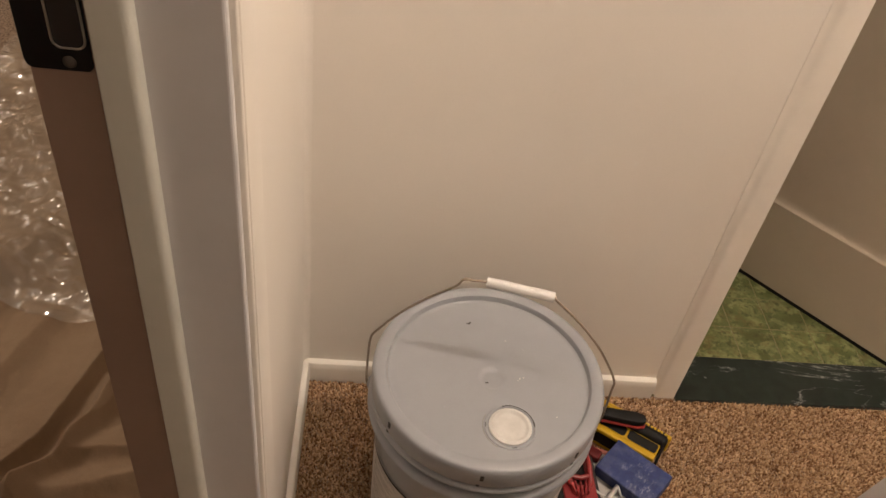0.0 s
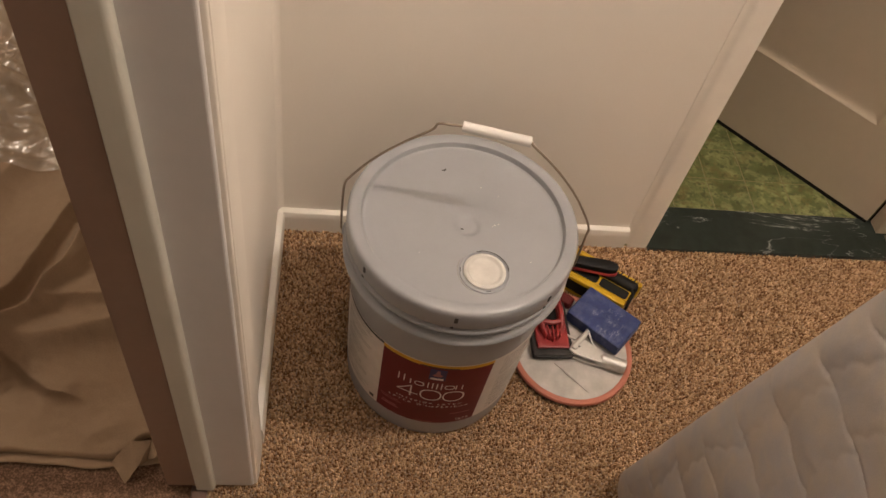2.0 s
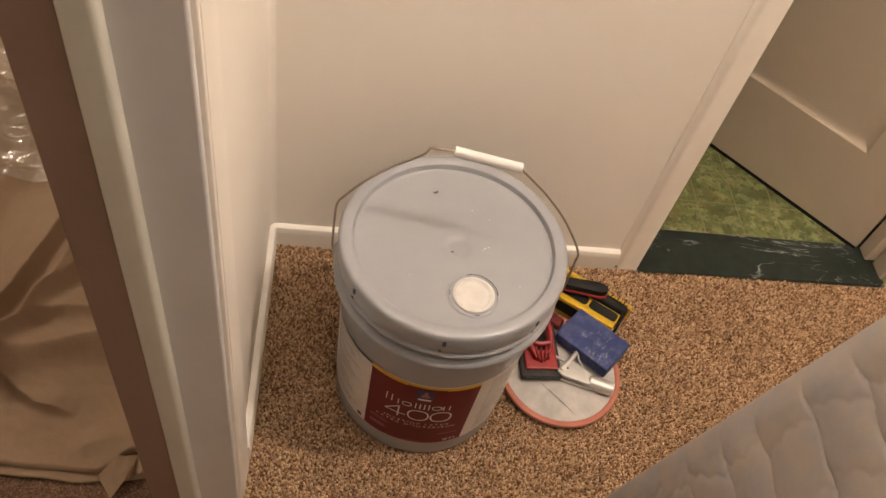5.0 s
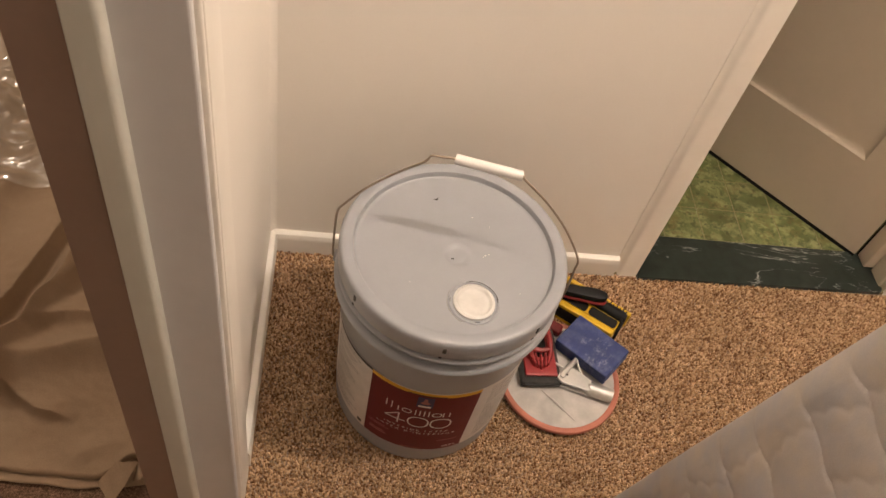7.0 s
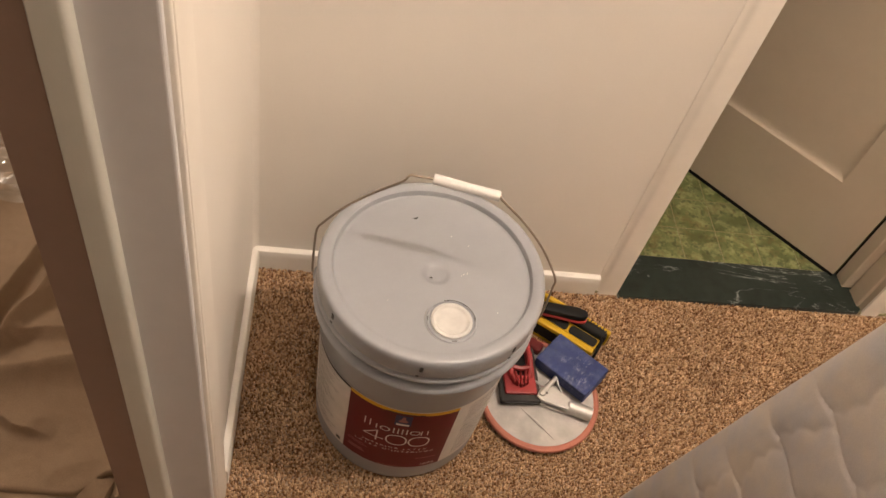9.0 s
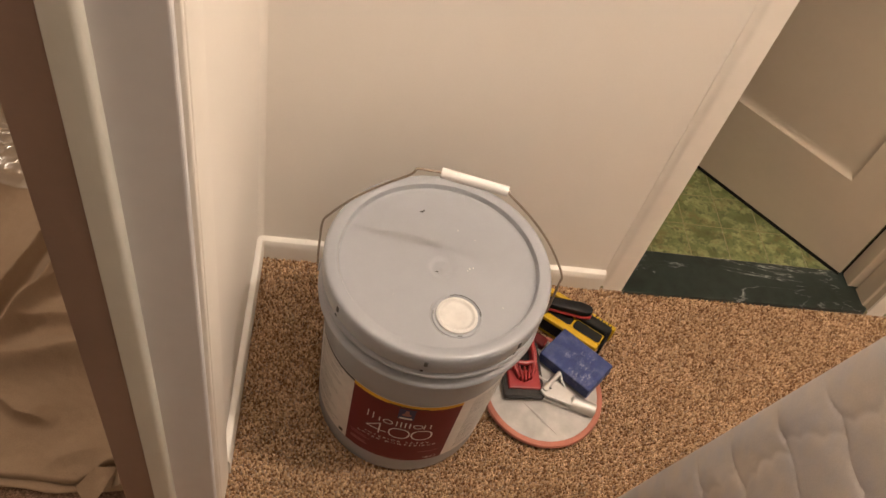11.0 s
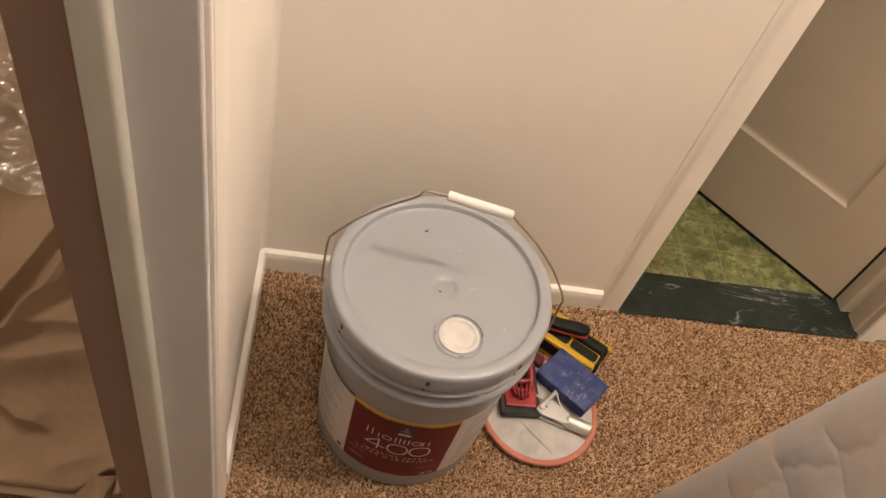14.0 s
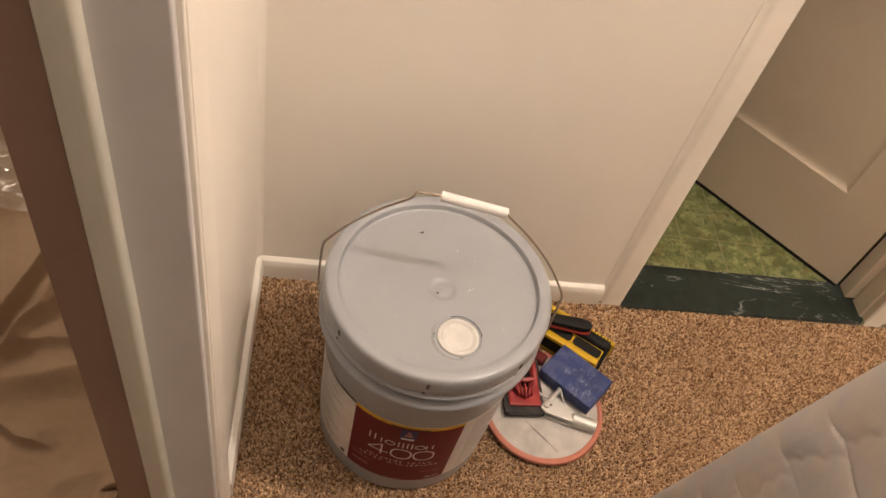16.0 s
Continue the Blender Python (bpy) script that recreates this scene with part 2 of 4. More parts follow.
def box(x0, y0, z0, x1, y1, z1, bevel=0.0, seg=2, bm=None):
    bm2 = bmesh.new()
    bmesh.ops.create_cube(bm2, size=1)
    for v in bm2.verts:
        v.co = Vector((x0 + (v.co.x + 0.5) * (x1 - x0), y0 + (v.co.y + 0.5) * (y1 - y0), z0 + (v.co.z + 0.5) * (z1 - z0)))
    if bevel:
        bmesh.ops.bevel(bm2, geom=list(bm2.edges), offset=bevel, segments=seg, affect="EDGES", profile=0.5)
    return merge(bm, bm2)


def merge(bm, bm2):
    if bm is None:
        return bm2
    me = bpy.data.meshes.new("joint")
    bm2.to_mesh(me)
    bm2.free()
    bm.from_mesh(me)
    bpy.data.meshes.remove(me)
    return bm


def prism(points, z0, z1, bevel=0.0, seg=2, bm=None, m=None):
    """A slab with the outline points, from z0 to z1."""
    b = bmesh.new()
    low = [b.verts.new((x, y, z0)) for x, y in points]
    f = b.faces.new(low)
    r = bmesh.ops.extrude_face_region(b, geom=[f])
    for v in r["geom"]:
        if isinstance(v, bmesh.types.BMVert):
            v.co.z = z1
    if bevel:
        bmesh.ops.bevel(b, geom=list(b.edges), offset=bevel, segments=seg, affect="EDGES", profile=0.5)
    if m is not None:
        b.transform(m)
    return merge(bm, b)


def lathe(profile, steps=96, bm=None, m=None):
    """A turned body from (radius, height) pairs."""
    b = bmesh.new()
    rings = []
    for r, z in profile:
        if r < 1e-6:
            rings.append([b.verts.new((0, 0, z))])
        else:
            rings.append([b.verts.new((r * math.cos(2 * math.pi * i / steps), r * math.sin(2 * math.pi * i / steps), z)) for i in range(steps)])
    for p, q in zip(rings, rings[1:]):
        for i in range(steps):
            j = (i + 1) % steps
            if len(p) == 1 and len(q) > 1:
                b.faces.new((p[0], q[i], q[j]))
            elif len(q) == 1 and len(p) > 1:
                b.faces.new((p[i], p[j], q[0]))
            elif len(p) > 1:
                b.faces.new((p[i], p[j], q[j], q[i]))
    if m is not None:
        b.transform(m)
    return merge(bm, b)


def tube(path, radius, sides=10, bm=None):
    """A round bar along a row of points."""
    b = bmesh.new()
    pts = [Vector(p) for p in path]
    rings, side = [], None
    for i, p in enumerate(pts):
        d = (pts[min(i + 1, len(pts) - 1)] - pts[max(i - 1, 0)]).normalized()
        if side is None:
            side = d.orthogonal().normalized()
        side = (side - d * side.dot(d)).normalized()
        up = d.cross(side)
        r = radius[i] if isinstance(radius, (list, tuple)) else radius
        rings.append([b.verts.new(p + r * (math.cos(2 * math.pi * k / sides) * side + math.sin(2 * math.pi * k / sides) * up)) for k in range(sides)])
    for p, q in zip(rings, rings[1:]):
        for k in range(sides):
            b.faces.new((p[k], p[(k + 1) % sides], q[(k + 1) % sides], q[k]))
    b.faces.new(rings[0]), b.faces.new(rings[-1])
    return merge(bm, b)


def smooth_path(points, per=6):
    """A Catmull-Rom curve through the points."""
    p = [Vector(v) for v in points]
    p = [2 * p[0] - p[1]] + p + [2 * p[-1] - p[-2]]
    out = []
    for i in range(1, len(p) - 2):
        for k in range(per):
            t = k / per
            out.append(0.5 * (2 * p[i] + (p[i + 1] - p[i - 1]) * t + (2 * p[i - 1] - 5 * p[i] + 4 * p[i + 1] - p[i + 2]) * t * t
                              + (3 * p[i] - p[i - 1] - 3 * p[i + 1] + p[i + 2]) * t ** 3))
    return out + [p[-2]]


def extrude_profile(profile, start, end, across, up=(0, 0, 1)):
    """A moulding: profile pairs (across, up) run from start to end."""
    b = bmesh.new()
    s, e, a, u = Vector(start), Vector(end), Vector(across), Vector(up)
    r0 = [b.verts.new(s + a * x + u * y) for x, y in profile]
    r1 = [b.verts.new(e + a * x + u * y) for x, y in profile]
    n = len(profile)
    for i in range(n):
        b.faces.new((r0[i], r0[(i + 1) % n], r1[(i + 1) % n], r1[i]))
    b.faces.new(r0), b.faces.new(r1)
    return b


def structure(name, bm, material, label, category, smooth=False):
    return tagged(part(name, bm, material, None, "", smooth), label, category, "", "structure")


# the large structure: the hall corner, the bedroom to one side, the bathroom behind
T = 0.115
DOOR_Y = -0.49
BATH_L, BATH_R = 0.68, 1.242
structure("floor", box(-3.0, -3.0, -0.15, 2.6, -0.004, -0.0042), M_CARPET_BASE, "speckled beige and brown carpet floor", "floor")
structure("bathroom_subfloor", box(-0.1, -0.004, -0.15, 2.6, 1.8, 0.0006), M_GROUT, "pale grout bed under green bathroom tiles", "floor")
structure("floor_bedroom", box(-3.0, -0.004, -0.15, -0.115, 1.5, -0.007), M_CARPET_BASE, "brown carpet floor of the bedroom", "floor")
structure("floor_carpet_bedroom", box(-2.99, -2.98, -0.01, -0.0832, -0.006, -0.0022), low_carpet_material(), "brown low carpet of the bedroom", "carpet")
structure("threshold_strip", box(-0.083, -1.25, -0.01, -0.061, DOOR_Y - 0.0005, 0.0035, 0.0025, 3), plain("brown strip", (0.20, 0.125, 0.095), 0.5, grain=70, vary=0.1), "narrow brown strip between two carpets in the doorway", "threshold")
structure("wall_back", box(-0.001, 0, -0.05, BATH_L, T, 2.4), M_WALL, "cream painted hall wall behind the pail", "wall")
structure("wall_back_right", box(BATH_R, 0, -0.05, 2.5, T, 2.4), M_WALL, "cream painted hall wall beside the bathroom door", "wall")
structure("wall_back_lintel", box(BATH_L, 0, 2.04, BATH_R, T, 2.4), M_WALL, "cream painted wall over the bathroom door", "wall")
structure("wall_left", box(-T, DOOR_Y + 0.016, -0.05, -0.0005, T, 2.4), M_WALL, "short cream painted wall beside the bedroom door", "wall")
structure("wall_left_near", box(-T, -3.0, -0.05, 0, -1.27, 2.4), M_WALL, "cream painted wall", "wall")
structure("wall_left_lintel", box(-T, -1.27, 2.04, 0, DOOR_Y + 0.016, 2.4), M_WALL, "cream painted wall over the bedroom door", "wall")
structure("wall_right", box(2.5, -3.0, -0.05, 2.6, 1.8, 2.4), M_WALL, "cream painted wall", "wall")
structure("wall_near", box(-3.0, -3.1, -0.05, 2.6, -3.0, 2.4), M_WALL, "cream painted wall", "wall")
structure("wall_bedroom", box(-3.1, -3.1, -0.05, -3.0, 1.6, 2.4), M_UNSEEN_DIM, "unseen bedroom wall, darkened to cut bounce light", "wall")
structure("wall_bedroom_back", box(-3.0, 1.5, -0.05, -T, 1.6, 2.4), M_UNSEEN_DIM, "unseen bedroom wall, darkened to cut bounce light", "wall")
structure("wall_bathroom_left", box(-T, T, -0.05, -0.02, 1.8, 2.4), M_BATH, "painted bathroom wall", "wall")
structure("wall_bathroom_back", box(-T, 1.8, -0.05, 2.6, 1.9, 2.4), M_BATH, "painted bathroom wall", "wall")
structure("ceiling", box(-3.1, -3.1, 2.4, 2.6, 1.9, 2.5), M_CEIL, "white painted ceiling", "ceiling")

cove = [(0, 0)] + [(0.014 - 0.014 * math.sin(radians(a)), 0.014 - 0.014 * math.cos(radians(a))) for a in range(0, 91, 10)]
structure("trim_corner", extrude_profile(cove, (-0.0004, 0.0004, 0.048), (-0.0004, 0.0004, 2.4), (1, 0, 0), (0, -1, 0)), M_WALL, "rounded plaster corner between two walls", "wall corner", True)

# baseboards with a rounded top
BB = [(0, -0.02), (0.011, -0.02), (0.0125, 0.030), (0.0118, 0.0385), (0.0095, 0.0443), (0.005, 0.0468), (0, 0.0468)]
structure("baseboard", extrude_profile(BB, (0.001, 0, 0), (0.648, 0, 0), (0, -1, 0)), M_BASE, "low white baseboard with a rounded top", "baseboard", True)
structure("baseboard_left", extrude_profile(BB, (0, DOOR_Y + 0.068, 0), (0, -0.0005, 0), (1, 0, 0)), M_BASE, "low white baseboard with a rounded top", "baseboard", True)
structure("baseboard_right", extrude_profile(BB, (BATH_R + 0.05, 0, 0), (2.5, 0, 0), (0, -1, 0)), M_BASE, "low white baseboard with a rounded top", "baseboard", True)

# bathroom door frame: jambs, stops and casing
CASING = [(0, 0), (0.0012, 0.0005), (0.0016, 0.0050), (0.0024, 0.0085), (0.0042, 0.0115), (0.0056, 0.0140), (0.0063, 0.0165), (0.0064, 0.0200), (0.0064, 0.047), (0.005, 0.05), (0, 0.05)]
frame_back = thing("door_frame_1", pose(BATH_L, 0, 0), "cream painted bathroom door frame", "door frame", "", "structure")


def local(ob):
    return ob.matrix_world.inverted()


def jamb_part(name, bm, material, parent, label="", smooth=False):
    bm.transform(local(parent))
    return part(name, bm, material, parent, label, smooth)


jamb_part("casing", extrude_profile([(u, v) for u, v in CASING], (0.6470, 0, -0.02), (0.6470, 0, 2.09), (0, -1, 0), (1, 0, 0)), M_TRIM, frame_back, "", True)
jamb_part("casing", extrude_profile([(u, v) for u, v in CASING], (BATH_R + 0.033, 0, -0.02), (BATH_R + 0.033, 0, 2.09), (0, -1, 0), (-1, 0, 0)), M_TRIM, frame_back, "", True)
jamb_part("casing", extrude_profile([(u, v) for u, v in CASING], (0.6980, 0, 2.09), (BATH_R - 0.018, 0, 2.09), (0, -1, 0), (0, 0, -1)), M_TRIM, frame_back, "", True)
jamb_part("jamb", box(BATH_L, 0.0005, -0.02, BATH_L + 0.016, T + 0.002, 2.03, 0.0015), M_TRIM, frame_back)
jamb_part("jamb", box(BATH_R - 0.016, 0.0005, -0.02, BATH_R, T + 0.002, 2.03, 0.0015), M_DOOR, frame_back, "beige jamb")
jamb_part("rebate", box(BATH_R - 0.044, 0.0555, 0.0047, BATH_R - 0.0165, 0.0885, 2.02, 0.003, 2), M_DOOR, frame_back)
# Black strip put in for the shade of the gap beside the door.
jamb_part("hinge_gap_strip", box(BATH_R - 0.0430, 0.0887, 0.0047, BATH_R - 0.0170, 0.0925, 2.02, 0.001, 1), M_BLACK, frame_back, "black strip standing in for the dark hinge gap")
jamb_part("stop", box(BATH_R - 0.0245, 0.012, -0.004, BATH_R - 0.016, 0.054, 2.02, 0.004, 3), M_DOOR, frame_back)
jamb_part("stop", box(BATH_L + 0.016, 0.03, -0.004, BATH_L + 0.024, 0.075, 2.02, 0.002), M_TRIM, frame_back)

# bedroom door frame with its strike plate
frame_left = thing("door_frame_2", pose(0, DOOR_Y, 0), "bedroom door frame, grey-white and brown paint, black strike plate", "door frame", "", "structure")
Y = DOOR_Y
jamb_part("jamb", box(-0.062, Y, 0.004, 0.0035, Y + 0.0155, 2.04, 0.0028, 3), M_JAMB, frame_left, "grey-white painted jamb")
jamb_part("rebate", box(-T - 0.002, Y, 0.003, -0.0745, Y + 0.0155, 2.04, 0.001), M_BROWN, frame_left, "brown painted rebate of the jamb")
STOP = [(0, 0), (0, 0.0088), (0.001, 0.0098), (0.0190, 0.0104), (0.0214, 0.0102), (0.0234, 0.0093), (0.0249, 0.0076), (0.0256, 0.0052), (0.0258, 0.0020), (0.0258, 0.0)]
jamb_part("stop", extrude_profile([(a, b + 0.0155) for a, b in STOP] + [(0.0258, -0.0005), (0, -0.0005)], (-0.0745, Y + 0.0155, 0.012), (-0.0745, Y + 0.0155, 2.04), (1, 0, 0), (0, -1, 0)),
          M_STOP, frame_left, "rounded greige door stop", True)
CAS2 = [(-0.0036, 0), (0.0030, 0), (0.0042, 0.0008), (0.0048, 0.0022), (0.0046, 0.0040), (0.0026, 0.0050), (0.0026, 0.0062), (0.0050, 0.0078), (0.0056, 0.0100), (0.0062, 0.056), (0.005, 0.062), (-0.0036, 0.062)]
jamb_part("casing", extrude_profile([(u, v) for u, v in CAS2], (0.0038, Y + 0.0058, -0.02), (0.0038, Y + 0.0058, 2.1), (1, 0, 0), (0, 1, 0)), M_TRIM, frame_left, "", True)
jamb_part("casing", extrude_profile([(u, v) for u, v in CAS2], (0, -1.27, -0.02), (0, -1.27, 2.1), (1, 0, 0), (0, -1, 0)), M_TRIM, frame_left, "", True)
jamb_part("jamb", box(-T, -1.27, -0.02, -0.0005, -1.2545, 2.04, 0.0012), M_JAMB, frame_left)
plate = jamb_part("strike_plate", prism([(-0.114, 0.910), (-0.081, 0.910), (-0.078, 0.913), (-0.078, 0.977), (-0.081, 0.98), (-0.117, 0.98), (-0.1185, 0.976), (-0.1185, 0.916), (-0.1172, 0.9118)],
                                         0, 0.002, 0.0006, 1, None, Matrix.Translation((0, Y - 0.0005, 0)) @ Matrix.Rotation(radians(90), 4, "X")), M_BRONZE, frame_left, "black strike plate")


def rounded(w, h, r, n=6):
    out = []
    for cx, cy, a0 in ((w - r, h - r, 0), (r - w, h - r, 90), (r - w, r - h, 180), (w - r, r - h, 270)):
        for k in range(n + 1):
            a = radians(a0 + 90 * k / n)
            out.append((cx + r * math.cos(a), cy + r * math.sin(a)))
    return out


STAND = Matrix.Rotation(radians(90), 4, "X")
jamb_part("latch_hole_rim", tube([Vector((-0.0895 + u * 0.92, Y - 0.003, 0.944 + v)) for u, v in rounded(0.0105, 0.018, 0.006) + [rounded(0.0105, 0.018, 0.006)[0]]], 0.0008, 6),
          M_BRIGHT, frame_left, "worn bright edge of the latch hole", True)
# The hole is a flat patch with its inner shade put into the colour.
jamb_part("latch_hole", prism(rounded(0.010, 0.0175, 0.006), 0, 0.0004, 0, 1, None, Matrix.Translation((-0.0895, Y - 0.0026, 0.944)) @ STAND), M_HOLE_SHADE, frame_left, "flat dark patch standing in for the shaded latch hole")
jamb_part("screw", lathe([(0, 0.0014), (0.0025, 0.0013), (0.004, 0.0004), (0.0042, 0)], 16, None, Matrix.Translation((-0.0915, Y - 0.0025, 0.9165)) @ STAND), plain("worn bronze", (0.13, 0.115, 0.10), 0.4, 0.7), frame_left, "small worn bronze screw", True)

# marble threshold
thr = prism([(0.6985, -0.014), (1.216, -0.006), (1.2235, 0.004), (1.2165, 0.012), (1.2165, 0.054), (1.2250, 0.057), (1.2250, 0.0955), (0.7045, 0.0955), (0.7045, 0.0755), (0.6965, 0.0755), (0.6965, 0.001)],
            -0.006, 0.0045, 0.0012, 1)
structure("door_threshold", thr, M_MARBLE, "dark green marble threshold with white veins", "threshold")

# bathroom door, ajar
HINGE, AXIS = Vector((1.186, 0.083, 0)), math.degrees(math.atan2(0.271, -0.254))
door = thing("door_1", pose(HINGE.x, HINGE.y, 0.012, 0, 0, AXIS), "beige painted panel door standing open into the bathroom", "door", "", "structure")
DW, DT, DH = 0.53, 0.035, 2.0
# Black strip draws the shadow line between door and floor.
part("door_shadow_strip", box(0.001, -DT + 0.001, -0.0095, DW - 0.002, -0.0008, 0.0), M_BLACK, door, "black strip standing in for the shadow under the door")
part("stile", box(0, -DT, 0, 0.1, 0, DH), M_DOOR, door)
part("stile", box(DW - 0.1, -DT, 0, DW, 0, DH), M_DOOR, door)
for z0, z1 in ((0, 0.194), (0.9, 1.05), (1.88, DH)):
    part("rail", box(0.1, -DT, z0, DW - 0.1, 0, z1), M_DOOR, door)
for z0, z1 in ((0.194, 0.9), (1.05, 1.88)):
    part("panel", box(0.1, -DT + 0.0065, z0, DW - 0.1, -0.0065, z1), M_DOOR, door)
    BEAD = [(0, 0), (0.0063, 0), (0.0056, 0.0013), (0.0040, 0.0030), (0.0026, 0.0052), (0.0015, 0.0080), (0.0007, 0.0115), (0.0002, 0.0155), (0, 0.0190)]
    for a, b, up in (((0.1, z0), (DW - 0.1, z0), (0, 0, 1)), ((0.1, z1), (DW - 0.1, z1), (0, 0, -1)), ((0.1, z0), (0.1, z1), (1, 0, 0)), ((DW - 0.1, z0), (DW - 0.1, z1), (-1, 0, 0))):
        for face, out in ((-0.0065, 1), (-DT + 0.0065, -1)):
            part("bead", extrude_profile(BEAD, (a[0], face, a[1]), (b[0], face, b[1]), (0, out, 0), up), M_DOOR, door, "", True)

# the pail
PAIL = pose(0.266, -0.268, 0.0)
pail = thing("paint_pail", PAIL, "grey plastic paint pail with a dark red printed label", "pail")
BODY = [(0, 0.003), (0.128, 0.003), (0.1285, 0.0), (0.1325, 0.0005), (0.1345, 0.006), (0.1352, 0.02), (0.1375, 0.12), (0.1400, 0.236), (0.1398, 0.262), (0.1400, 0.2860), (0.1404, 0.2960), (0.1425, 0.2985), (0.1520, 0.2996),
        (0.1544, 0.3015), (0.1550, 0.3045), (0.1540, 0.3080), (0.1515, 0.3105), (0.1450, 0.3125), (0.1395, 0.3140), (0.1380, 0.3165), (0.1380, 0.3330)]
pail_body = part("body", lathe(BODY, 128), M_PAIL, pail, "", True)
pail_body.data.set_sharp_from_angle(angle=radians(34))
LID = [(0.1400, 0.340), (0.1405, 0.3262), (0.1470, 0.3255), (0.1512, 0.3260), (0.1526, 0.3274), (0.1530, 0.3296), (0.1520, 0.3318), (0.1494, 0.3332), (0.1462, 0.3345), (0.1460, 0.3372), (0.1500, 0.3384), (0.1516, 0.3400), (0.1522, 0.3480), (0.1524, 0.3650), (0.1510, 0.3690), (0.1494, 0.3710),
       (0.1465, 0.3718), (0.1385, 0.3716), (0.1345, 0.3702), (0.1330, 0.3672), (0.1322, 0.3630), (0.1305, 0.3621), (0.1265, 0.3620), (0.06, 0.3620)] + [(0.0015 * k, 0.3620) for k in range(22, -1, -1)]


def pressed_lid():
    """The turned lid with a shallow round dish pressed near its middle."""
    b = lathe(LID, 128)
    for v in b.verts:
        d = math.hypot(v.co.x - 0.004, v.co.y + 0.006)
        if d < 0.03 and v.co.z > 0.361:
            v.co.z -= 0.0030 / (1 + math.exp((d - 0.0155) / 0.0017)) * (1 - 0.35 * (1 - min(1, d / 0.015)) ** 2)
    return b


lid = part("lid", pressed_lid(), M_PAIL, pail, "grey lid with a raised rim", True)
CAP_AT = Vector((0.0215, -0.0805, 0))
part("cap_seat", lathe([(0.0330, 0.3617), (0.0327, 0.3632), (0.0320, 0.3637), (0.0307, 0.3637), (0.0298, 0.3630), (0.0296, 0.3616)], 64, None, Matrix.Translation(CAP_AT)), M_PAIL, lid, "grey ring round the cap", True)
part("spout_cap", lathe([(0, 0.3626), (0.0185, 0.3626), (0.0205, 0.3632), (0.0218, 0.3648), (0.0232, 0.3657), (0.0252, 0.3655), (0.0268, 0.3646), (0.0271, 0.3620)], 64, None, Matrix.Translation(CAP_AT)), M_CAP, lid, "white plastic spout cap", True)
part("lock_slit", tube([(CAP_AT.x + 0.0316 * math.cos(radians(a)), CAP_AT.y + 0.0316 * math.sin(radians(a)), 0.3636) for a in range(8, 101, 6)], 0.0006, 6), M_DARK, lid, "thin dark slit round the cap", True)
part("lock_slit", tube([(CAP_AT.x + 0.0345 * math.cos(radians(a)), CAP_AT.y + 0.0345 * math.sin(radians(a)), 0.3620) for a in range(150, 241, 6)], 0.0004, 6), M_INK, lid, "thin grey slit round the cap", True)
for a in (8, 100, 178, 275):
    q = Matrix.Translation(CAP_AT) @ Matrix.Rotation(radians(a), 4, "Z")
    part("lock_mark", box(0.0304, -0.0032, 0.3633, 0.0312, 0.0032, 0.3642), M_DARK, lid, "dark slit").matrix_local = q
for a in (-147, -96.5, -48, -195, 0, 50):
    q = Matrix.Rotation(radians(a), 4, "Z")
    part("vent_slot", box(0.1506, -0.0024, 0.3525, 0.1534, 0.0024, 0.3625, 0.0008, 1), M_DARK, lid, "dark slot in the rim").matrix_local = q
    part("vent_slot", box(0.1500, -0.0020, 0.3390, 0.1526, 0.0020, 0.3425, 0.0005, 1), M_DARK, lid, "dark slot in the rim").matrix_local = q @ Matrix.Rotation(radians(-1.2), 4, "Z")
part("mould_mark", prism([(-0.005, -0.001), (0.001, -0.003), (0.004, 0.001), (0.003, 0.0035), (0.0005, 0.001)], 0.3622, 0.3627, 0, 1, None, Matrix.Translation((-0.0225, 0.088, 0)) @ Matrix.Diagonal((0.8, 0.8, 1, 1))), M_DARK, lid, "small dark moulding mark")
part("mould_mark", prism([(-0.002, -0.0006), (0.002, -0.001), (0.0016, 0.0008), (-0.001, 0.001)], 0.3622, 0.3627, 0, 1, None, Matrix.Translation((-0.003, -0.012, -0.0021))), M_DARK, lid, "small dark moulding mark")

for x, y, r in ((0.041, -0.004, 0.0011), (0.046, -0.002, 0.0008), (0.038, -0.007, 0.0006), (0.027, 0.060, 0.0008), (0.050, 0.046, 0.0006), (-0.06, -0.055, 0.0005), (0.083, -0.062, 0.0007)):
    part("paint_speck", lathe([(0, 0.3625), (r * 0.7, 0.3624), (r, 0.3619)], 8, None, Matrix.Translation((x, y, 0))), M_GRIP, lid, "speck of dried white paint", True)

# the bail stands up from its two ears
TILT_A = math.atan2(-0.175, 0.985)
BAIL = Matrix.Translation((0, 0, 0.30)) @ Matrix.Rotation(TILT_A, 4, "Z") @ Matrix.Rotation(radians(-6.0), 4, "X")


def bail_at(s, h):
    return BAIL @ Vector((s, 0, h))


arch = smooth_path([bail_at(*p) for p in ((-0.157, -0.006), (-0.1605, 0.005), (-0.1615, 0.05), (-0.1605, 0.080), (-0.153, 0.096), (-0.127, 0.132), (-0.095, 0.165), (-0.063, 0.1925), (-0.056, 0.204), (-0.042, 0.2055),
                                          (-0.028, 0.207), (0.014, 0.207), (0.055, 0.2035), (0.060, 0.199), (0.094, 0.172), (0.125, 0.140), (0.148, 0.108), (0.160, 0.086), (0.1605, 0.07), (0.1605, 0.02), (0.157, 0.002))], 6)
bail = part("bail", tube(arch, 0.0016, 8), M_WIRE, pail, "steel wire bail", True)
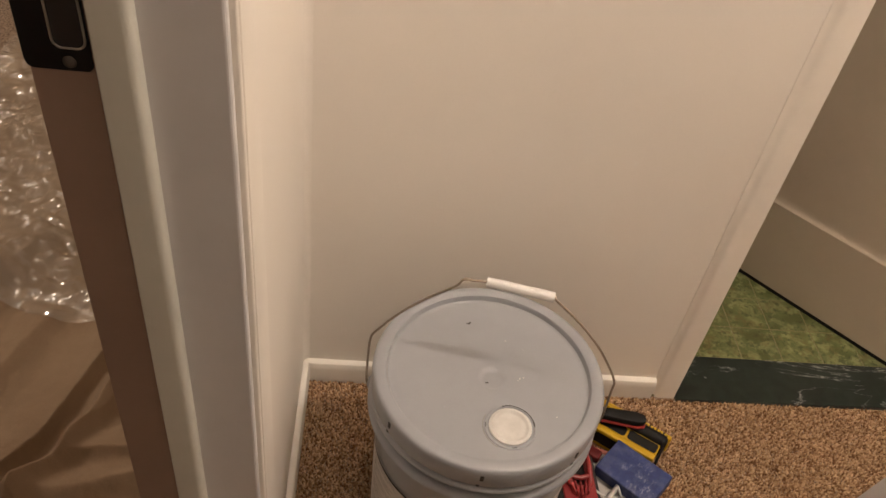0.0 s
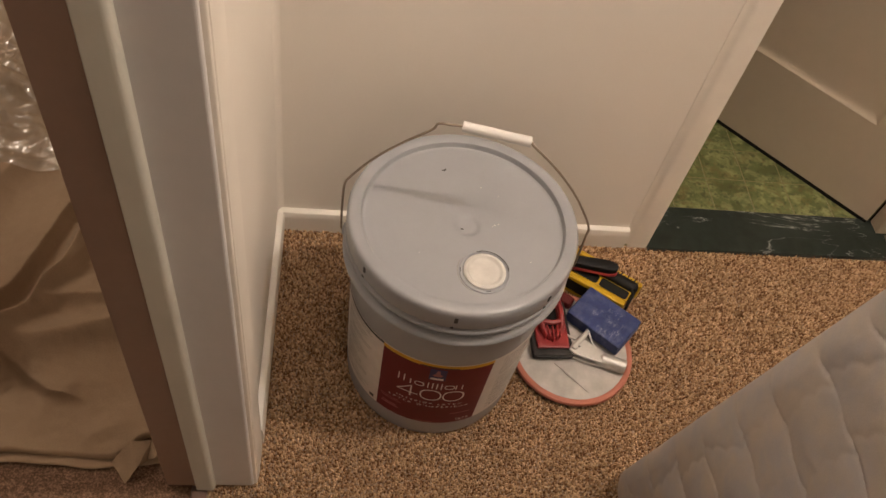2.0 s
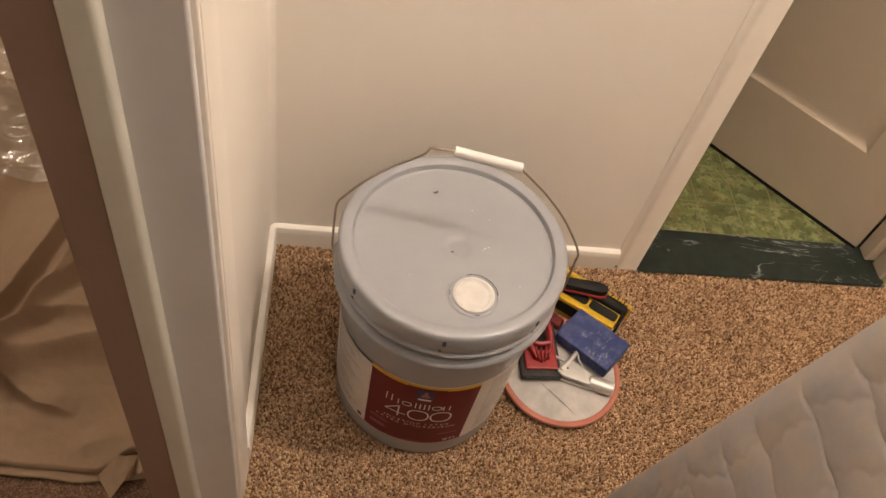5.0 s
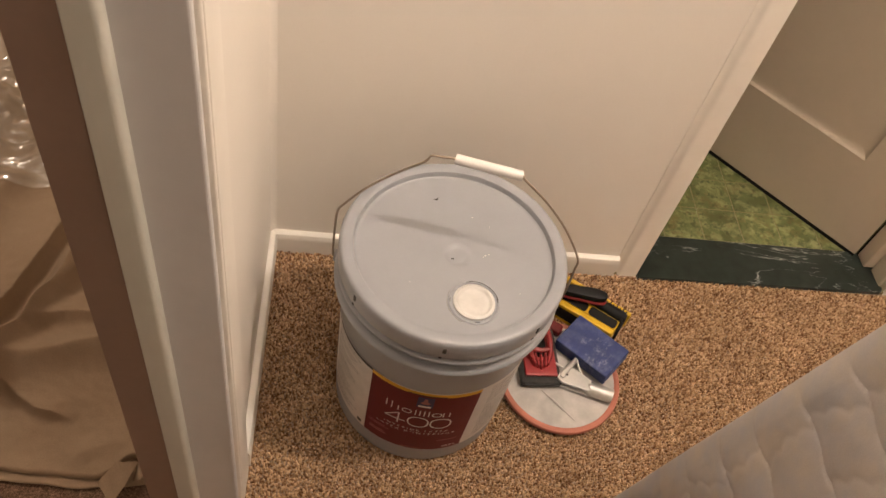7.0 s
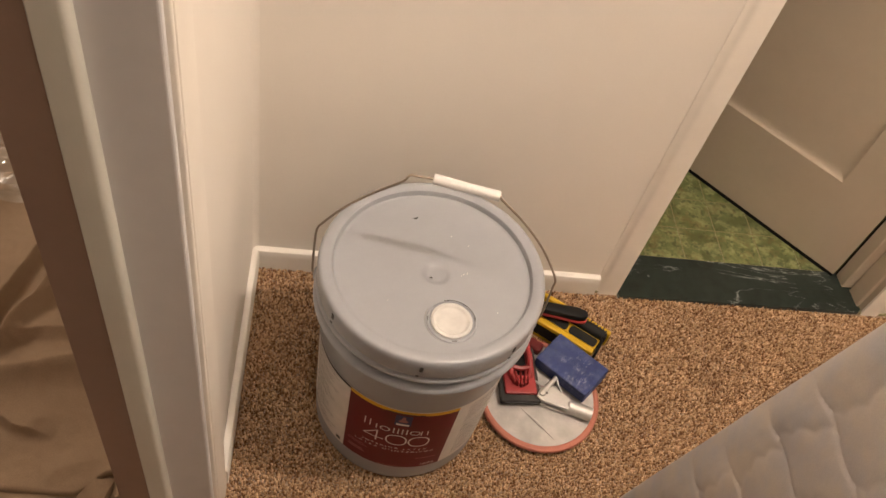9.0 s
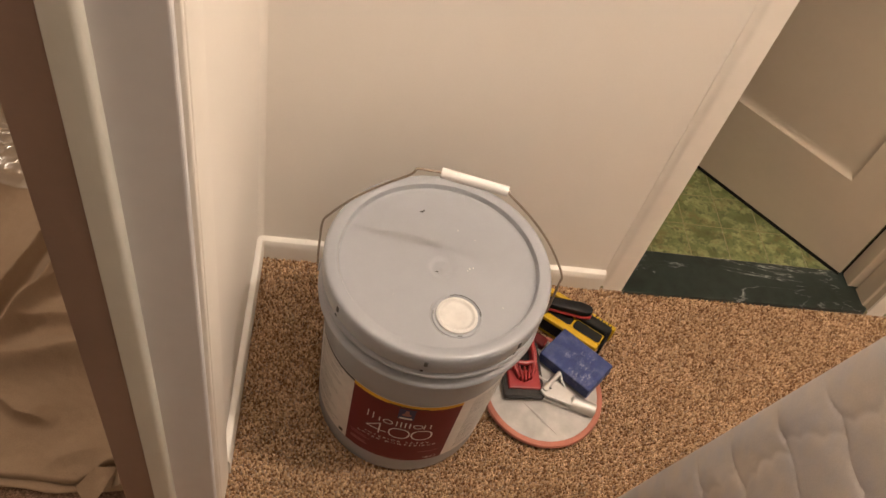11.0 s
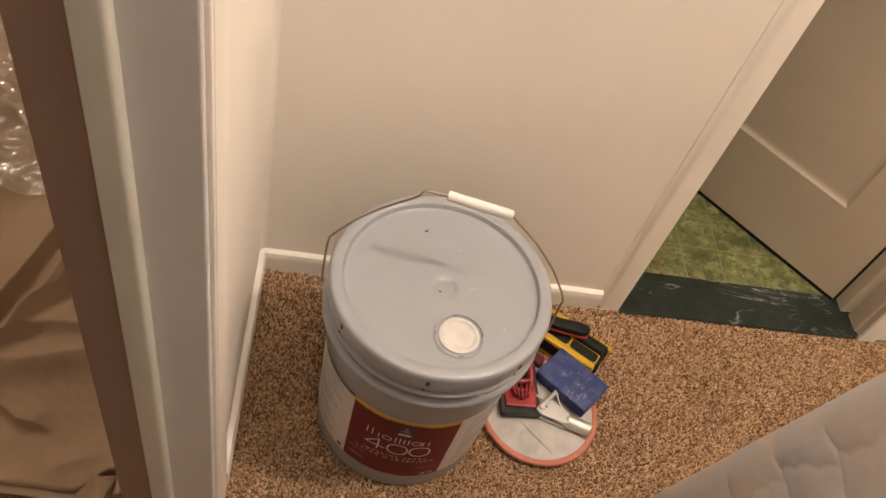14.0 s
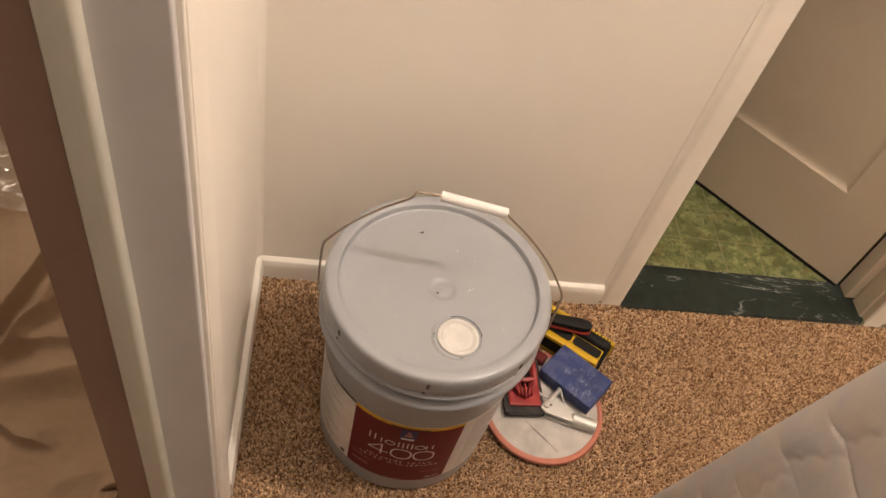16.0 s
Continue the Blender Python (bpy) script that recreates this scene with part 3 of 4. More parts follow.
part("grip", tube([bail_at(-0.0275, 0.207), bail_at(-0.0272, 0.207), bail_at(0.056, 0.2035), bail_at(0.0563, 0.2035)], [0.0045, 0.0066, 0.0066, 0.0045], 20), M_GRIP, bail, "white plastic roller grip", True)
for sgn in (-1, 1):
    ear = lathe([(0, 0.0135), (0.007, 0.0135), (0.009, 0.012), (0.0125, 0.003), (0.0135, -0.004)], 24, None,
                Matrix.Rotation(TILT_A, 4, "Z") @ Matrix.Translation((sgn * 0.1445, 0, 0.2985)) @ Matrix.Rotation(radians(90 * sgn), 4, "Y"))
    part("ear", ear, M_PAIL, pail, "", True)


# the label wraps the body
def body_radius(z):
    return 0.1352 + (z - 0.02) * (0.1400 - 0.1352) / (0.236 - 0.02)


def wrap(a0, a1, z0, z1, lift, steps=24, zs=6):
    """A strip of print on the body between two angles and heights."""
    b = bmesh.new()
    grid = []
    for j in range(zs + 1):
        z = z0 + (z1 - z0) * j / zs
        grid.append([b.verts.new(((body_radius(z) + lift) * math.cos(radians(a0 + (a1 - a0) * i / steps)), (body_radius(z) + lift) * math.sin(radians(a0 + (a1 - a0) * i / steps)), z)) for i in range(steps + 1)])
    for p, q in zip(grid, grid[1:]):
        for i in range(steps):
            b.faces.new((p[i], p[i + 1], q[i + 1], q[i]))
    return b


A0, A1, LZ0, LZ1 = -131.0, -65.5, 0.045, 0.2255
AC = -98.5
label_part = part("label", wrap(-215, 25, LZ0 - 0.001, LZ1 + 0.002, 0.0004, 120, 8), M_PAPER, pail, "white printed side of the label", True)
part("label_front", wrap(A0, A1, LZ0, LZ1 - 0.007, 0.0007, 40, 8), M_RED_LABEL, label_part, "dark red front of the label", True)
part("label_band", wrap(A0, A1, LZ1 - 0.0075, LZ1 + 0.001, 0.0009, 40, 2), M_YELLOW_INK, label_part, "yellow band along the label top", True)
part("label_edge", wrap(-215, A0, LZ1 - 0.0035, LZ1 + 0.0021, 0.0009, 40, 1), M_DARK, label_part, "black line along the label top", True)


def on_label(b, ang, z, lift):
    """Bends flat print (x across, y up, metres) round the body."""
    for v in b.verts:
        h = z + v.co.y
        r = body_radius(h) + lift + v.co.z
        a = radians(ang) + v.co.x / body_radius(h)
        v.co = Vector((r * math.cos(a), r * math.sin(a), h))
    return b


def lettering(text, width, height):
    """Flat letters of the built-in font, stretched to a width and height."""
    cu = bpy.data.curves.new("letters", "FONT")
    cu.body, cu.align_x, cu.resolution_u = text, "CENTER", 3
    ob = new("letters", cu)
    bpy.context.view_layer.update()
    me = bpy.data.meshes.new_from_object(ob)
    b = bmesh.new()
    b.from_mesh(me)
    bpy.data.objects.remove(ob), bpy.data.curves.remove(cu), bpy.data.meshes.remove(me)
    xs, ys = [v.co.x for v in b.verts], [v.co.y for v in b.verts]
    for v in b.verts:
        v.co = Vector(((v.co.x - (min(xs) + max(xs)) / 2) / (max(xs) - min(xs)) * width, (v.co.y - (min(ys) + max(ys)) / 2) / (max(ys) - min(ys)) * height, 0))
    bmesh.ops.triangulate(b, faces=b.faces)
    bmesh.ops.subdivide_edges(b, edges=[e for e in b.edges if e.calc_length() > 0.006], cuts=2)
    return b


def printed(name, b, ang, z, material, label="", lift=0.0012):
    z += 0.0095
    for _ in range(4):
        wide = [e for e in b.edges if abs(e.verts[0].co.x - e.verts[1].co.x) > 0.005]
        if wide:
            bmesh.ops.subdivide_edges(b, edges=wide, cuts=1)
    part(name, on_label(b, ang, z, lift), material, label_part, label)


def thin_digit(kind, w, h, s):
    """A light, wide numeral: strokes of width s."""
    b = bmesh.new()
    if kind == "0":
        n = 40
        ring = [[b.verts.new((math.copysign(abs(math.cos(2 * math.pi * i / n)) ** 0.85, math.cos(2 * math.pi * i / n)) * (w / 2 - k * s), math.copysign(abs(math.sin(2 * math.pi * i / n)) ** 0.85, math.sin(2 * math.pi * i / n)) * (h / 2 - k * s), 0)) for i in range(n)] for k in (0, 1)]
        for i in range(n):
            b.faces.new((ring[0][i], ring[0][(i + 1) % n], ring[1][(i + 1) % n], ring[1][i]))
    else:
        for quad in (((0.12 * w, -h / 2), (0.12 * w + s, -h / 2), (0.12 * w + s, h / 2), (0.12 * w, h / 2)),
                     ((-w / 2, -h * 0.22), (w / 2, -h * 0.22), (w / 2, -h * 0.22 + s), (-w / 2, -h * 0.22 + s)),
                     ((-w / 2, -h * 0.22 + s), (-w / 2 + 1.3 * s, -h * 0.22 + s), (0.12 * w, h / 2 - 1.3 * s), (0.12 * w, h / 2))):
            b.faces.new([b.verts.new((x, y, 0)) for x, y in quad])
    return b


for kind, off in (("4", -13.6), ("0", 0.4), ("0", 14.0)):
    printed("numeral", thin_digit(kind, 0.0312, 0.0315, 0.0022), AC + off, 0.1275, M_WHITE_INK, "thin white numeral " + kind)
# the trade name, as plain thin bars and rings
for off, h, up in ((-20.2, 0.0185, 0.0025), (-16.8, 0.0185, 0.0025), (-12.8, 0.0125, -0.0005), (-2.4, 0.0155, 0.0010), (0.2, 0.0155, 0.0010), (2.8, 0.0155, 0.0010), (5.4, 0.0155, 0.0010), (14.0, 0.0125, -0.0005), (17.6, 0.0125, -0.0005)):
    printed("name_bar", box(-0.0008, -h / 2 + up, 0, 0.0008, h / 2 + up, 0.0002), AC + off, 0.1560, M_WHITE_INK, "plain thin bar")
for off in (-7.6, 10.2):
    printed("name_ring", thin_digit("0", 0.0145, 0.0125, 0.0016), AC + off, 0.1555, M_WHITE_INK, "plain thin ring")
printed("lettering", lettering("I N T E R I O R   L A T E X", 0.096, 0.0048), AC + 0.5, 0.1015, M_WHITE_INK, "small white capitals")
printed("lettering", lettering("L A T E X   D ' I N T E R I E U R", 0.119, 0.0048), AC + 0.5, 0.0925, M_WHITE_INK, "small white capitals")
printed("lettering", lettering("18.7 L", 0.021, 0.0065), AC + 25, 0.0455, M_WHITE_INK, "small white volume figure")
printed("emblem", box(-0.0115, -0.0150, 0, 0.0115, 0.0150, 0.0002), AC + 1.5, 0.1905, M_BLUE_INK, "plain blue square emblem")
printed("emblem_shape", prism([(-0.0045, -0.006), (0.0045, -0.006), (0.007, -0.003), (0.003, 0.002), (0.002, 0.010), (-0.002, 0.010), (-0.003, 0.002), (-0.007, -0.003)], 0, 0.0002), AC + 1.5, 0.1920, M_PINK_INK, "plain pale shape", 0.0016)
printed("emblem_bar", box(-0.009, -0.0022, 0, 0.009, 0.0022, 0.0002), AC + 1.5, 0.1790, M_WHITE_INK, "plain pale bar", 0.0016)
for off, z, w, h in ((-24, 0.082, 0.028, 0.0012), (-22.5, 0.0775, 0.032, 0.0012), (-23.5, 0.064, 0.024, 0.0024), (-23, 0.0590, 0.028, 0.0024), (22, 0.069, 0.030, 0.0014), (0, 0.0405, 0.03, 0.0008)):
    printed("print_bar", box(-w / 2, -h / 2, 0, w / 2, h / 2, 0.0002), AC + off, z, M_PINK_INK, "plain line of small print")
for k in range(9):
    printed("print_bar", box(-0.0035, -0.0009, 0, 0.0035, 0.0009, 0.0002), AC - 8 + 2.4 * k, 0.2105, M_DARK, "plain dark mark on the yellow band", 0.0013)
random.seed(5)
for side, a0, a1 in ((0, -208, -135), (1, -62, 18)):
    for k in range(30):
        z = 0.208 - k * 0.0054
        if random.random() < 0.13:
            continue
        for lo, hi in ((0.05, 0.47), (0.53, 0.95)):
            e = lo + (hi - lo) * random.uniform(0.55, 1.0)
            printed("print_bar", box(-0.5 * radians((e - lo) * (a1 - a0)) * 0.137, -0.0005, 0, 0.5 * radians((e - lo) * (a1 - a0)) * 0.137, 0.0005, 0.0001), a0 + (a1 - a0) * (lo + e) / 2, z, M_INK, "plain line of small print", 0.001)
printed("print_bar", box(-0.0042, -0.0042, 0, 0.0042, 0.0042, 0.0002), -135.5, 0.046, M_DARK, "plain dark square of print")

# sanding disc and the tools on it
DISC = Vector((0.5085, -0.2465, 0))
disc = thing("sanding_disc", pose(DISC.x, DISC.y, 0.0, 1.2, -1.0, 0), "round white sanding pad with a coral rim on the carpet", "sanding pad")
part("backing", lathe([(0, 0), (0.098, 0), (0.103, 0.003), (0.104, 0.009), (0.0, 0.009)], 72), M_GREY_FOAM, disc, "dark grey foam backing", True)
part("rim", lathe([(0.0935, 0.0092), (0.1045, 0.0092), (0.1062, 0.0110), (0.1062, 0.0145), (0.1048, 0.0170), (0.1015, 0.0180), (0.0985, 0.0176), (0.0970, 0.0164), (0.0935, 0.016)], 72), M_CORAL, disc, "coral rubber rim", True)
part("pad", lathe([(0, 0.0163), (0.09, 0.0165), (0.0965, 0.0163), (0.0967, 0.0095), (0, 0.0094)], 72), M_PAD, disc, "dusty white face", True)
part("crease", tube([(-0.035, -0.028, 0.0165), (-0.012, -0.052, 0.0172), (0.018, -0.084, 0.0166)], [0.0010, 0.0026, 0.0008], 6), M_PAD, disc, "raised crease in the face", True)

hand_sander = thing("hand_sander", pose(0.470, -0.214, 0.018, 0, 0, 2), "red plastic hand sander with a black rubber base", "sander")
part("base", box(-0.035, -0.058, 0, 0.035, 0.062, 0.013, 0.003), M_DUSTY, hand_sander, "black rubber base")
part("plate", box(-0.028, -0.046, 0.013, 0.028, 0.056, 0.019, 0.0025), M_RED, hand_sander)
handle = part("handle", tube(smooth_path([(-0.016, -0.014, 0.024), (-0.0175, 0.006, 0.033), (-0.0165, 0.026, 0.035), (-0.0125, 0.044, 0.034), (0, 0.050, 0.033), (0.0125, 0.044, 0.034), (0.0165, 0.026, 0.035), (0.0175, 0.006, 0.033), (0.016, -0.014, 0.024), (0.006, -0.018, 0.022), (-0.006, -0.018, 0.022), (-0.016, -0.014, 0.024)], 5), 0.0050, 10), M_RED, hand_sander, "red looped handle", True)
# Black slab on the plate, painting the shade inside the loop.
part("hollow_shade", prism(rounded(0.013, 0.026, 0.012), 0.0188, 0.0215, 0, 1, None, Matrix.Translation((0, 0.014, 0))), M_BLACK, handle, "black slab standing in for the shaded hollow of the handle")
part("cross_bar", tube([(-0.0165, 0.028, 0.033), (0, 0.031, 0.036), (0.0165, 0.028, 0.033)], 0.0040, 8), M_RED, handle, "", True)
part("cross_bar", tube([(-0.017, -0.001, 0.030), (0, -0.006, 0.032), (0.017, -0.001, 0.030)], 0.0044, 8), M_RED, handle, "", True)
for k in range(-2, 3):
    part("rib", box(-0.0020, -0.017, 0, 0.0020, 0.009, 0.011, 0.0012, 1), M_RED, handle).matrix_local = Matrix.Translation((k * 0.0080, -0.019 + abs(k) * 0.0025, 0.0185)) @ Matrix.Rotation(radians(-k * 9), 4, "Z")
part("clamp_bar", tube([(-0.028, -0.0592, 0.010), (0.028, -0.0592, 0.010)], 0.0013, 8), M_BRONZE, hand_sander, "thin dark clamp bar", True)

swivel = thing("pole_swivel", pose(0.508, -0.259, 0.018, 0, 0, -20), "cast aluminium swivel socket of a pole sander", "swivel joint")
part("yoke", prism([(-0.009, -0.007), (0.0, -0.012), (0.048, -0.0115), (0.048, 0.0105), (0.030, 0.016), (0.012, 0.022), (-0.006, 0.012)], 0.014, 0.020, 0.0015, 2), M_ALU, swivel)
part("yoke", prism([(-0.009, -0.007), (0.0, -0.012), (0.048, -0.0115), (0.048, 0.0105), (0.030, 0.016), (0.012, 0.022), (-0.006, 0.012)], 0.001, 0.006, 0.0015, 2), M_ALU, swivel)
part("socket", tube([(0.040, 0, 0.0105), (0.046, 0, 0.0105), (0.048, 0, 0.0105), (0.088, 0, 0.0115), (0.0885, 0, 0.0115)], [0.0085, 0.0105, 0.0120, 0.0120, 0.0110], 24), M_ALU, swivel, "", True)
part("bore", lathe([(0, 0.0002), (0.0098, 0.0002), (0.0100, 0)], 20, None, Matrix.Translation((0.0886, 0, 0.0115)) @ Matrix.Rotation(radians(90), 4, "Y")), M_BLACK, swivel, "dark open end of the socket", True)
part("pivot", lathe([(0, 0.003), (0.004, 0.003), (0.005, 0.002), (0.005, 0)], 20, None, Matrix.Translation((-0.001, 0, 0.020))), M_ALU, swivel, "", True)
part("bolt_hole", lathe([(0, 0.0006), (0.0018, 0.0005), (0.002, 0)], 12, None, Matrix.Translation((0.006, 0.004, 0.0202))), M_DARK, swivel)
part("arm", tube([(-0.002, 0.002, 0.017), (0.010, 0.030, 0.018), (0.014, 0.042, 0.018)], [0.006, 0.0045, 0.004], 12), M_ALU, swivel, "", True)
part("arm", tube([(0.014, 0.042, 0.018), (0.022, 0.030, 0.015), (0.034, 0.014, 0.013)], [0.003, 0.002, 0.002], 10), M_ALU, swivel, "", True)
part("arm", tube([(-0.03, 0.028, 0.012), (-0.012, 0.020, 0.014), (0.0, 0.018, 0.015)], 0.0022, 8), M_ALU, swivel, "", True)

sponge = part("sanding_sponge", box(-0.053, -0.036, 0, 0.053, 0.036, 0.026, 0.0022, 2), M_SPONGE)
sponge.matrix_world = pose(0.566, -0.203, 0.024, 3, -3, -43.5)
tagged(sponge, "blue foam sanding sponge with white dust", "sponge")

# yellow and black tools behind the pail
rasp = thing("rasp_plane", pose(0.575, -0.128, 0.0, 0, 0, -34), "yellow hand rasp with a black grip", "hand tool")
part("body", box(-0.075, -0.024, 0.002, 0.052, -0.012, 0.045, 0.003), M_YELLOW, rasp, "yellow plastic body")
part("rail", box(-0.075, -0.0122, 0.036, 0.052, 0.012, 0.0448, 0.002), M_YELLOW, rasp)
# Flat black slabs on the rail stand in for its two shaded openings.
for x0, x1 in ((-0.073, -0.0085), (-0.0045, 0.0495)):
    part("shade_slab", prism(rounded((x1 - x0) / 2, 0.0102, 0.006), 0, 0.0006, 0, 1, None, Matrix.Translation(((x0 + x1) / 2, -0.0008, 0.0447))), M_BLACK, rasp, "flat black slab standing in for shade")
# This one stands in for shadow on the yellow front face.
part("shade_slab", prism(rounded(0.032, 0.013, 0.006), 0, 0.0006, 0, 1, None, Matrix.Translation((-0.040, -0.0236, 0.024)) @ STAND), M_BLACK, rasp, "flat black slab standing in for shade")
part("grip", box(-0.04, 0.0112, 0.01, 0.059, 0.0345, 0.054, 0.010, 4), M_BLACK, rasp, "black rubber grip", True)
part("end_band", tube(smooth_path([(0.0535, -0.025, 0.004), (0.0565, -0.023, 0.03), (0.0562, -0.012, 0.046), (0.0555, 0.004, 0.048), (0.050, 0.016, 0.0485)], 5), 0.0026, 8), M_BLACK, rasp, "black edge band", True)
part("sole", box(-0.078, 0.0350, 0.004, 0.063, 0.046, 0.042, 0.004), M_YELLOW, rasp, "yellow side with dark marks")
for k in range(7):
    part("mark", box(0.013 + k * 0.0065, 0.0378, 0.0418, 0.0155 + k * 0.0065, 0.0408 + 0.003 * (k % 2), 0.0425), M_DARK, rasp, "dark mark")
knife = thing("utility_knife", pose(0.561, -0.105, 0.053, 0, 0, -9), "black and dark red handled knife lying on the rasp", "knife")
part("handle", prism([(-0.06, -0.010), (0.022, -0.013), (0.036, -0.010), (0.040, -0.002), (0.036, 0.007), (0.018, 0.011), (-0.06, 0.008)], 0.006, 0.020, 0.004, 2), M_BLACK, knife, "black grip", True)
part("underside", prism([(-0.06, -0.011), (0.024, -0.014), (0.038, -0.011), (0.041, -0.002), (0.036, 0.006), (-0.06, 0.006)], 0.0, 0.0065, 0.002, 1), M_RED, knife, "dark red lower half", True)
holder = part("tool_handle", box(-0.03, -0.011, 0, 0.030, 0.011, 0.016, 0.005, 3), M_DEEP_RED)
holder.matrix_world = pose(0.494, -0.148, 0.018, 0, 0, -35)
tagged(holder, "short dark red plastic tool handle beside the blue sponge", "tool handle")

# mattress standing on its edge
mattress = thing("mattress", pose(0.547, -0.463, 0.0), "pale quilted mattress standing upright on its edge", "mattress")
MT, MH = 0.2, 1.88
QUILT = (0.050, 0.136, 0.225, 0.306, 0.397, 0.474, 0.566, 0.646, 0.735, 0.83, 0.925, 1.02, 1.115, 1.21, 1.305, 1.40, 1.495, 1.59, 1.685, 1.78)


def quilted_face():
    b = bmesh.new()
    nu, nv = 350, 620
    rows = []
    for j in range(nv + 1):
        z = 1.0 * j / 520 if j <= 520 else 1.0 + (MH - 1.0) * (j - 520) / (nv - 520)
        row = []
        for i in range(nu + 1):
            s = 1.0 * (i / nu) ** 1.15
            zz = z + 0.005 * math.sin(s * 33 + z * 5) * min(1, s * 8) + 0.0025 * math.sin(s * 95 + z * 9)
            k = min(range(len(QUILT)), key=lambda q: abs(QUILT[q] - zz))
            d = abs(QUILT[k] - zz)
            puff = 0.0014 * (1 - math.exp(-(d / 0.0022) ** 1.6)) + 0.0020 * (1 - math.exp(-(d / 0.022) ** 1.5))
            # scalloped cross seams between the lines
            rank = sum(1 for q in QUILT if q < zz)
            up = zz - QUILT[max(rank - 1, 0)]
            c = (s + 0.005 * abs(math.sin(up * 105 + rank)) + 0.010 * math.sin(up * 34 + 2 * rank)) / 0.064 + 0.13 * (rank % 3)
            e = abs(c - round(c)) * 0.064
            puff += 0.0011 * (1 - math.exp(-(e / 0.008) ** 1.5)) - 0.0004 * math.exp(-(e / 0.003) ** 2) - 0.0008
            puff += 0.0022 * noise.noise((s * 9, zz * 9, 0.3)) + 0.0008 * noise.noise((s * 40, zz * 40, 2.3))
            puff *= min(1.0, s / 0.03)
            edge = min(s + 0.0001, 0.03)
            puff -= 0.006 * (1 - edge / 0.03) ** 2.4
            foot = min(z + 0.0001, 0.04)
            puff -= 0.004 * (1 - foot / 0.04) ** 2
            row.append(b.verts.new((-puff + 0.005, -s - 0.155 * z, z + 0.004 * noise.noise((s * 6, 4.1, z * 5)) * (0 if j == 0 else 1))))
        rows.append(row)
    for p, q in zip(rows, rows[1:]):
        for i in range(nu):
            b.faces.new((p[i], p[i + 1], q[i + 1], q[i]))
    return b


part("quilted_panel", quilted_face(), M_QUILT, mattress, "quilted ticking with wavy seams", True)
core = box(0.03, -1.0, 0.0, MT, -0.012, MH, 0.02, 3)
for v in core.verts:
    v.co.y -= 0.155 * v.co.z
part("core", core, M_QUILT, mattress, "", True)

# canvas drop cloth and plastic film in the bedroom


def crest(x, y, points, wl, wr, h):
    """The height of one fold: a crest along a line, falling over wl to its one side and wr to the other."""
    reach = 4 * max(wl, wr)
    if not (min(p[0] for p in points) - reach < x < max(p[0] for p in points) + reach and min(p[1] for p in points) - reach < y < max(p[1] for p in points) + reach):
        return 0.0
    best, sign, run, at = 1e9, 1.0, 0.0, 0.0
    for (x0, y0), (x1, y1) in zip(points, points[1:]):
        dx, dy = x1 - x0, y1 - y0
        ln = math.hypot(dx, dy)
        t = min(1.0, max(0.0, ((x - x0) * dx + (y - y0) * dy) / ln ** 2))
        d = math.hypot(x - x0 - t * dx, y - y0 - t * dy)
        if d < best:
            best, sign, at = d, (x - x0) * dy - (y - y0) * dx, run + t * ln
        run += ln
    k = best / (wr if sign > 0 else wl)
    if k > 4:
        return 0.0
    ends = min(at, run - at) / min(0.04, run / 2)
    ends = 1.0 if ends > 1 else ends * ends * (3 - 2 * ends)
    return h * ends * math.exp(-k ** 1.5)


FOLDS = ((((-0.50, -0.38), (-0.395, -0.195), (-0.368, -0.111), (-0.341, -0.014), (-0.22, 0.16)), 0.085, 0.011, 0.040),
         (((-0.42, -0.38), (-0.368, -0.264), (-0.344, -0.208), (-0.324, -0.147), (-0.307, -0.06), (-0.285, -0.01)), 0.020, 0.014, 0.044),
         (((-0.36, -0.225), (-0.333, -0.214), (-0.296, -0.201), (-0.18, -0.192)), 0.050, 0.013, 0.028),
         (((-0.44, -0.308), (-0.362, -0.288), (-0.318, -0.276), (-0.236, -0.248), (-0.12, -0.222)), 0.045, 0.026, 0.042),
         (((-0.42, -0.29), (-0.351, -0.324), (-0.329, -0.343), (-0.302, -0.359), (-0.245, -0.372)), 0.045, 0.0055, 0.019),
         (((-0.255, -0.438), (-0.212, -0.414), (-0.165, -0.394)), 0.022, 0.013, 0.010),
         (((-0.56, -0.20), (-0.497, -0.061), (-0.474, 0.002), (-0.44, 0.10)), 0.07, 0.030, 0.030),
         (((-0.322, -0.165), (-0.305, -0.115), (-0.300, -0.070)), 0.008, 0.007, 0.012),
         (((-0.7, -0.1), (-0.5, 0.3)), 0.09, 0.05, 0.05), (((-0.85, -0.4), (-0.6, 0.2)), 0.08, 0.05, 0.05), (((-0.36, 0.06), (-0.22, 0.30)), 0.05, 0.025, 0.045))


def cloth_height(x, y):
    x += 0.004 * noise.noise((x * 18, y * 18, 6))
    y += 0.004 * noise.noise((x * 18, y * 18, 11))
    h = 0.016 + sum(crest(x, y, *f) for f in FOLDS)
    h += 0.004 * (0.5 - abs(noise.noise((x * 5 + y * 3, y * 6, 8))))
    h += 0.004 * noise.noise((x * 7, y * 7, 0)) + 0.003 * noise.noise((x * 22, y * 22, 3)) + 0.0012 * noise.noise((x * 70, y * 70, 5))
    return max(h, 0.010)


def upper_edge(x):
    """Where the upper layer of the cloth ends: lifted back towards the door frame."""
    k = 1 / (1 + math.exp(-(x + 0.176) / 0.0075))
    return -0.4475 - 0.0065 * math.sin((x + 0.33) * 13) ** 2 + 0.030 * k + 0.0012 * math.sin(x * 70)


